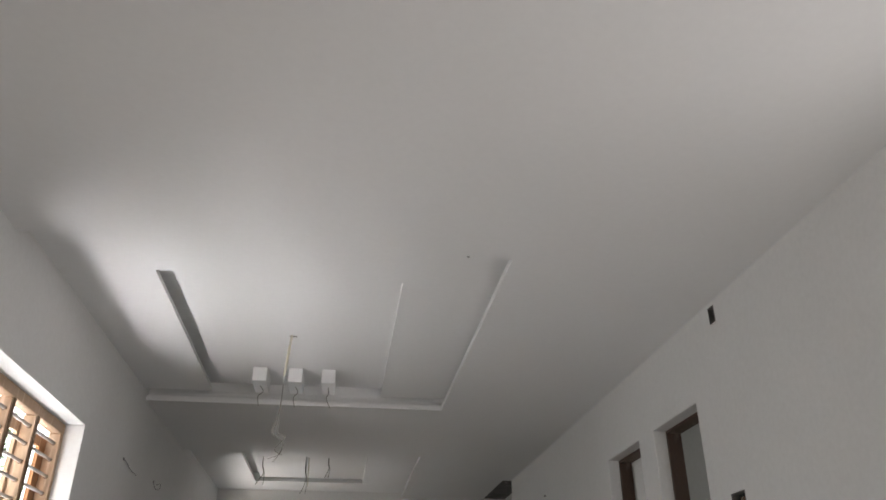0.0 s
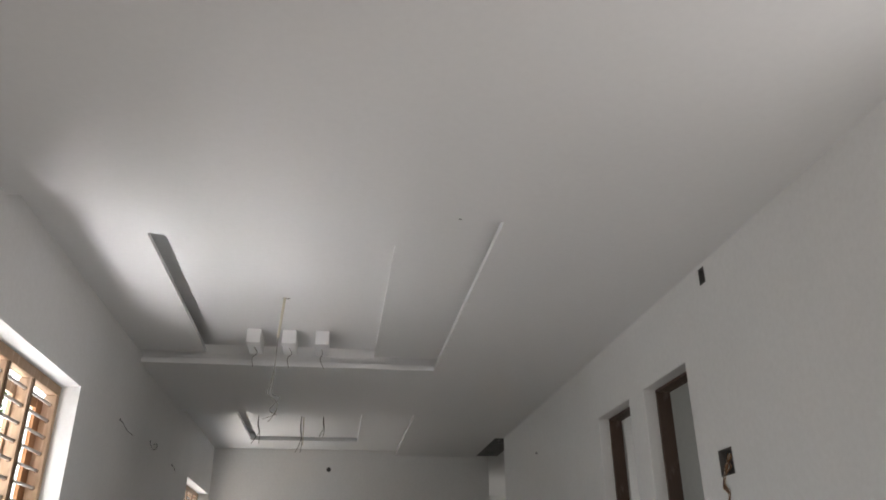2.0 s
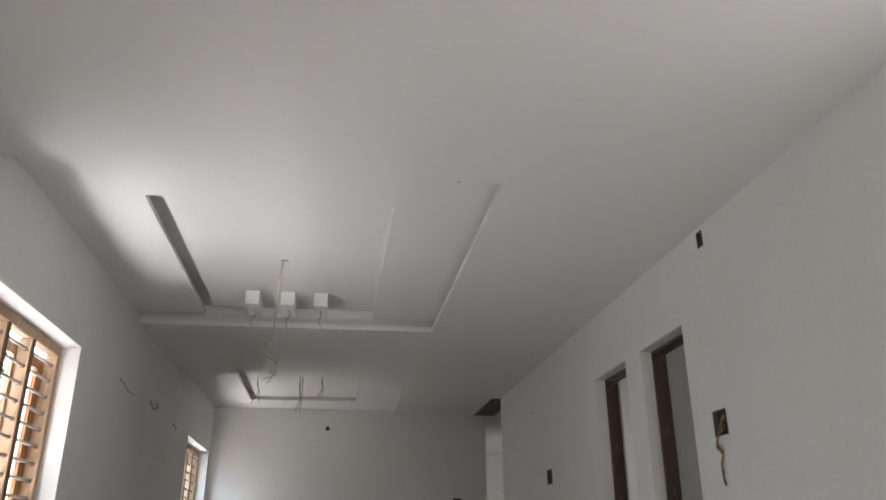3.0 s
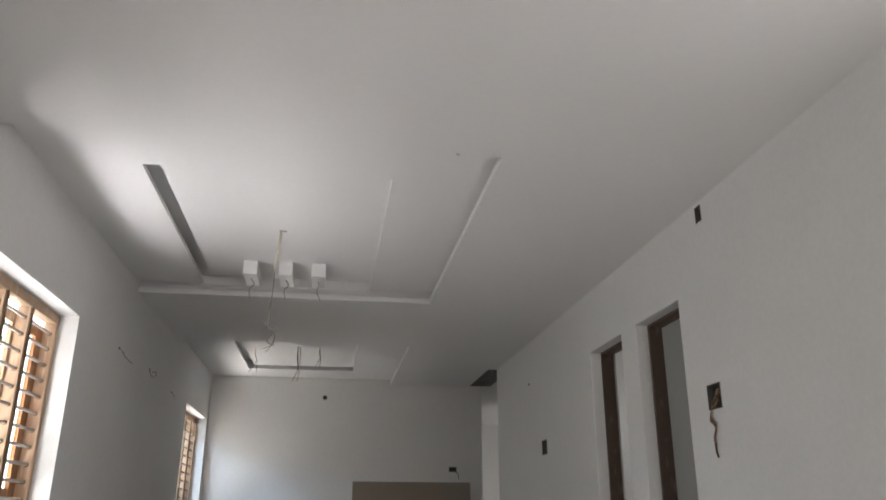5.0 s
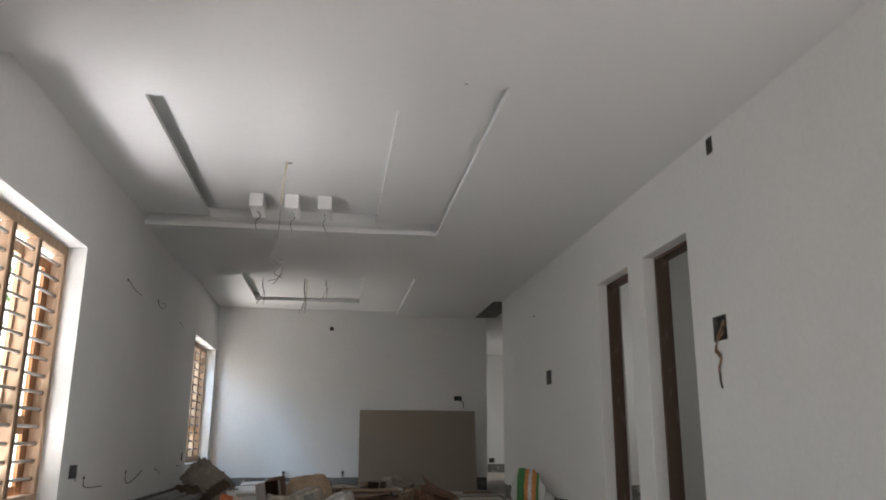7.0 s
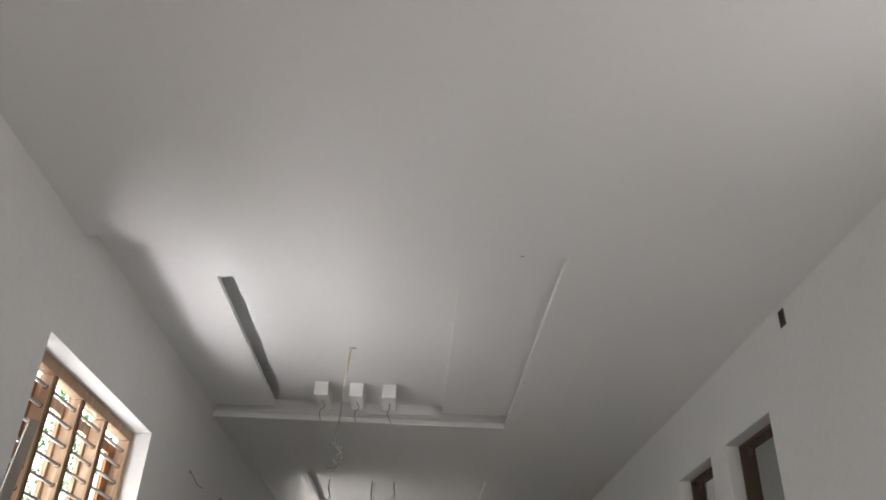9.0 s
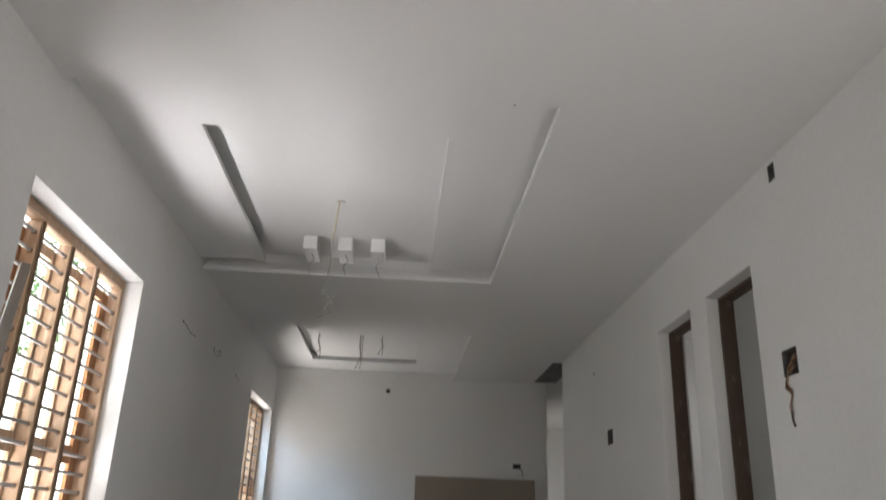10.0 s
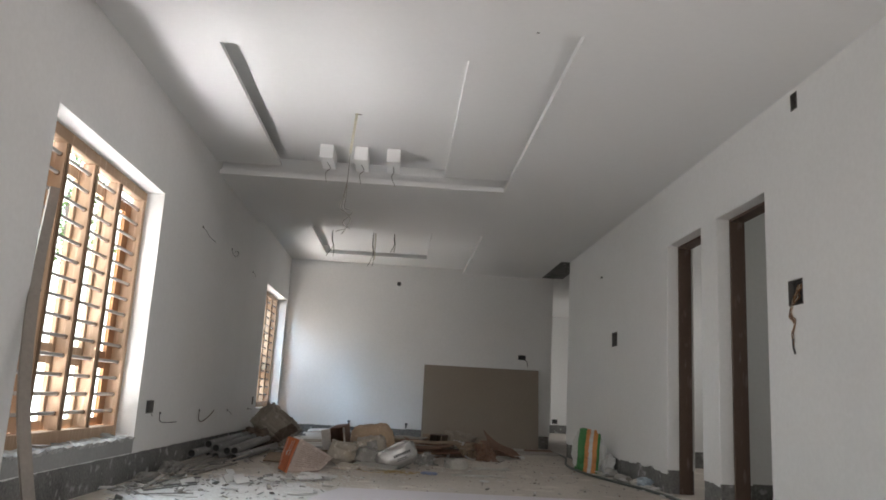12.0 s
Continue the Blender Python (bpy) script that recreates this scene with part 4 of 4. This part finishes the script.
# broken plaster pieces, each a flat uneven polygon
def shard_mesh(k, thick):
    rnd = random.Random(k)
    ax, ay = rnd.uniform(0.7, 1.9), rnd.uniform(0.35, 0.85)
    pts = [(x * ax * rnd.uniform(0.6, 1.1), y * ay * rnd.uniform(0.6, 1.1)) for x, y in ((-1, -1), (1, -1), (1, 1), (-1, 1))]
    if k % 2:
        pts.insert(2, (ax * 1.25, ay * rnd.uniform(-0.3, 0.3)))
    n = len(pts)
    bm = bmesh.new()
    lo = [bm.verts.new((x, y, 0)) for x, y in pts]
    hi = [bm.verts.new((x * 0.97, y * 0.97, thick)) for x, y in pts]
    bm.faces.new(lo), bm.faces.new(hi)
    for i in range(n):
        bm.faces.new([lo[i], lo[(i + 1) % n], hi[(i + 1) % n], hi[i]])
    bmesh.ops.recalc_face_normals(bm, faces=bm.faces)
    me = bpy.data.meshes.new("plaster_shard")
    bm.to_mesh(me)
    bm.free()
    return me


rnd = random.Random(5)
meshes = []
for k in range(14):
    me = shard_mesh(k, rnd.uniform(0.1, 0.2))
    me.materials.append((GYPSUM, GYPSUM, GYPGREY, PAPER, GYPGREY, LATH, GYPSUM)[k % 7])
    meshes.append(me)


def scatter(n, xr, yr, size, tilt, label, joined=""):
    """Loose pieces, each a thing of its own, or, where they are too small or too far to tell apart, one joined mesh."""
    bm = bmesh.new()
    for _ in range(n):
        x, y = rnd.uniform(*xr), rnd.uniform(*yr)
        s = rnd.uniform(*size)
        me = rnd.choice(meshes)
        tx, ty = rnd.uniform(-tilt, tilt), rnd.uniform(-tilt, tilt)
        m = pose(x, y, 0.002 + s * 0.6 * math.sin(radians(abs(tx) + abs(ty))), tx, ty, rnd.uniform(0, 360)) @ Matrix.Diagonal((s, s, s, 1))
        if joined:
            vs = [bm.verts.new(m @ v.co) for v in me.vertices]
            shade = rnd.choice((0, 0, 1))
            for p in me.polygons:
                bm.faces.new([vs[i] for i in p.vertices]).material_index = shade
        else:
            o = new("plaster_shard", me)
            o.matrix_basis = m
            tagged(o, label, "shard", "broken plaster")
    if joined:
        tagged(finish(joined, bm, [GYPSUM, GYPGREY]), label, "rubble", kind="stuff")
    else:
        bm.free()


scatter(75, (-1.45, -0.45), (4.9, 6.3), (0.008, 0.028), 26, "broken piece of white plaster board on the floor")
scatter(45, (-1.78, -1.2), (4.6, 6.6), (0.010, 0.034), 25, "broken piece of grey plaster on the floor")
scatter(140, (-1.75, -0.5), (5.0, 6.25), (0.005, 0.016), 40, "small broken bits of white plaster in the dust", "plaster_bits")
scatter(24, (-1.8, -1.55), (5.0, 6.4), (0.02, 0.05), 22, "broken piece of grey plaster by the wall")
scatter(90, (-1.4, 0.6), (7.4, 11.5), (0.012, 0.045), 28, "broken plaster board bits among the rubble", "plaster_bits")
scatter(30, (0.2, 1.7), (8.6, 11.6), (0.02, 0.06), 25, "broken plaster bits among the cardboard", "plaster_bits")
scatter(40, (-0.6, 2.1), (5.9, 8.2), (0.008, 0.03), 15, "small chips of plaster on the dusty floor", "plaster_bits")
scatter(16, (2.15, 2.33), (6.2, 8.2), (0.03, 0.07), 18, "lump of dried plaster at the foot of the wall")
for x, y, s in ((-1.96, 5.5, 0.05), (-1.90, 5.58, 0.045), (-1.92, 5.4, 0.035), (-1.93, 4.35, 0.05), (-1.9, 4.6, 0.04), (-1.95, 4.9, 0.03)):
    o = new("plaster_shard", rnd.choice(meshes))
    o.matrix_basis = pose(x, y, 0.315, rnd.uniform(-12, 12), rnd.uniform(-12, 12), rnd.uniform(0, 360)) @ Matrix.Diagonal((s, s, s, 1))
    tagged(o, "broken piece of plaster lying on the sill", "shard", "broken plaster")

# a ridge of broken board, some pieces standing on edge
for k in range(95):
    f = rnd.random()
    x, y = -1.25 + 0.74 * f + rnd.gauss(0, 0.05), 5.98 + 0.44 * f + rnd.gauss(0, 0.09)
    g = rnd.uniform(0.010, 0.034)
    tx = rnd.choice((8, 14, 25, 38, 55)) * rnd.choice((-1, 1))
    o = new("plaster_shard", meshes[rnd.choice((0, 1, 7, 8, 13, 6, 2, 4))])
    o.matrix_basis = pose(x, y, 0.004 + g * 0.75 * math.sin(radians(abs(tx))), tx, rnd.uniform(-10, 10), rnd.uniform(-50, 50)) @ Matrix.Diagonal((g, g, g, 1))
    tagged(o, "broken piece of white plaster board heaped on the floor", "shard", "broken plaster")
for x, y, z, a, g, tx in ((-1.40, 5.52, 0.03, 70, 0.05, 50), (-1.18, 5.80, 0.04, 80, 0.05, 58), (-1.08, 5.77, 0.03, 55, 0.045, 42), (-0.92, 5.97, 0.03, 20, 0.04, 35), (-0.68, 6.14, 0.03, 10, 0.062, 34), (-0.60, 6.2, 0.03, 60, 0.05, 30), (-0.62, 5.32, 0.006, 25, 0.075, 3), (-1.36, 5.02, 0.006, 10, 0.06, 4), (-1.80, 5.12, 0.02, 30, 0.05, 15), (-0.70, 6.44, 0.03, 15, 0.052, 38), (-0.56, 6.40, 0.03, -20, 0.05, 30), (-1.24, 6.12, 0.05, 75, 0.04, 48), (-1.13, 5.90, 0.04, 60, 0.04, 40), (-1.40, 5.62, 0.03, 80, 0.042, 25), (-1.10, 5.45, 0.01, 10, 0.05, 6), (-0.60, 5.45, 0.008, 165, 0.07, 4), (-1.55, 5.25, 0.01, 20, 0.055, 5)):
    o = new("plaster_shard", meshes[0] if a > 30 else meshes[7])
    o.matrix_basis = pose(x, y, z, tx, rnd.uniform(-6, 6), a) @ Matrix.Diagonal((g, g, g, 1))
    tagged(o, "large broken piece of white plaster board on the floor", "shard", "broken plaster")
# splintered sticks along the window wall
for k in range(34):
    x, y = rnd.uniform(-1.8, -1.5), rnd.uniform(4.9, 7.3)
    ln, a = rnd.uniform(0.08, 0.42), rnd.gauss(80, 28)
    d = Vector((math.cos(radians(a)), math.sin(radians(a)), rnd.uniform(0, 0.12))) * ln
    if x + d.x < -1.82:
        d.x = abs(d.x)
    q = Vector((x, y, 0.008 + 0.02 * rnd.random()))
    w = rnd.uniform(0.012, 0.034)
    tagged(finish("wooden_stick", ribbon(bmesh.new(), [q, q + d * 0.5 + Vector((0.004, 0, 0.003)), q + d], (w, w * 0.3, 0), rnd.uniform(0.006, 0.014)), (GYPGREY, LATH, GYPGREY, BOXGREY, GYPGREY)[k % 5]), "splintered grey wooden stick by the window wall", "stick", "sticks by the wall")
# film of white plaster dust below the near window
bm = bmesh.new()
ring = []
for k in range(72):
    a = 2 * math.pi * k / 72
    r = 1 + 0.28 * noise.noise((math.cos(a) * 2, math.sin(a) * 2, 4.0)) + 0.14 * noise.noise((math.cos(a) * 9, math.sin(a) * 9, 1.0))
    ring.append((max(-1.82, -1.12 + 0.72 * r * math.cos(a)), 5.35 + 0.88 * r * math.sin(a)))
mid_v = bm.verts.new((-1.12, 5.35, 0.006))
lo = [bm.verts.new((x, y, 0.0008)) for x, y in ring]
hi = [bm.verts.new((-1.12 + (x + 1.12) * 0.93, 5.35 + (y - 5.35) * 0.93, 0.004)) for x, y in ring]
for k in range(72):
    j = (k + 1) % 72
    bm.faces.new([lo[k], lo[j], hi[j], hi[k]])
    bm.faces.new([hi[k], hi[j], mid_v])
tagged(finish("dust_film", bm, DUST), "film of white plaster dust on the concrete floor", "dust", kind="stuff")
for x, y, w, h in ((2.28, 7.65, 0.16, 0.03), (2.30, 7.15, 0.2, 0.035), (2.27, 6.78, 0.13, 0.025), (2.26, 8.0, 0.1, 0.05), (-1.74, 6.3, 0.22, 0.06), (-1.76, 5.75, 0.2, 0.035)):
    sack("plaster_heap", (x, y, h * 0.6), (0.07, w, h), (0, 0, 4), PAPER if x > 0 else GYPGREY, "low heap of dried plaster by the wall", "rubble", seed=x * 9 + y, crumple=0.45, square=0.9)

# crumbs and dust lumps
def crumbs(name, n, spot, mat, label, size=(0.003, 0.009)):
    verts, faces = [], []
    for _ in range(n):
        x, y = spot()
        if not (-1.8 < x < 2.3 and 4.5 < y < 12.1) or (-0.8 < x < 1.6 and y < 5.85):
            continue
        s = size[0] + size[1] * rnd.random() ** 3
        i = len(verts)
        for dx, dy, dz in ((-1, -1, 0), (1, -0.8, 0), (0.2, 1.2, 0), (0, 0, 1.1)):
            verts.append((x + s * dx * rnd.uniform(0.6, 1.5), y + s * dy * rnd.uniform(0.6, 1.5), s * dz))
        faces += [(i, i + 1, i + 3), (i + 1, i + 2, i + 3), (i + 2, i, i + 3), (i, i + 2, i + 1)]
    me = bpy.data.meshes.new(name)
    me.from_pydata(verts, [], faces)
    me.materials.append(mat)
    return tagged(new(name, me), label, "rubble", kind="stuff")


crumbs("plaster_crumbs", 1500, lambda: (rnd.uniform(-1.75, 2.25), 4.6 + 7.4 * rnd.random() ** 0.8), GYPGREY, "small grey plaster crumbs scattered over the floor")
crumbs("plaster_dust", 3600, lambda: (rnd.gauss(-0.9, 0.45), rnd.gauss(5.8, 0.7)), GYPSUM, "white plaster crumbs and dust below the window", (0.002, 0.007))
crumbs("wood_chips", 260, lambda: (rnd.uniform(-1.3, 2.1), rnd.gauss(8.6, 1.4)), CARD, "brown wood and cardboard chips among the rubble", (0.003, 0.008))
bm = bmesh.new()
for k in range(90):
    q = Vector((rnd.gauss(0.05, 0.16), rnd.gauss(7.25, 0.10), 0.004))
    a = rnd.uniform(0, 6.28)
    d = Vector((math.cos(a), math.sin(a), rnd.uniform(0, 0.15))) * rnd.uniform(0.03, 0.09)
    ribbon(bm, [q, q + d], (-d.y * 0.06, d.x * 0.06, 0.0), 0.003)
tagged(finish("straw_bits", bm, STRAW), "yellowish straw bits on the dusty floor", "straw", kind="stuff")


# ---- outside the near window ----
tagged(finish("bamboo_pole", tube(bmesh.new(), [(-2.32, 5.42, -0.4), (-2.32, 5.44, 2.2)], 0.016, 10), tint("yellow_bamboo", (0.55, 0.48, 0.12), 0.5)), "yellow bamboo pole standing outside the window", "pole")
sh = empty("shrub", (-4.3, 9.7, -0.4))
part("stem", tube(bmesh.new(), [(0, 0, 0), (0.05, -0.05, 1.4), (0, -0.2, 3.4)], 0.025, 8), DARKWOOD, sh)
bm = bmesh.new()
for k in range(700):
    p = Vector((rnd.gauss(0, 0.22), rnd.gauss(-0.2, 0.28), rnd.uniform(2.5, 4.1)))
    d = Vector((rnd.gauss(0, 1), rnd.gauss(0, 1), rnd.gauss(0, 1))).normalized()
    e = d.orthogonal().normalized() * 0.022
    bm.faces.new([bm.verts.new(c) for c in (p, p + 0.04 * d + e, p + 0.09 * d, p + 0.04 * d - e)])
part("foliage", bm, LEAF, sh)
tagged(sh, "green leafy shrub in the bright yard", "shrub")
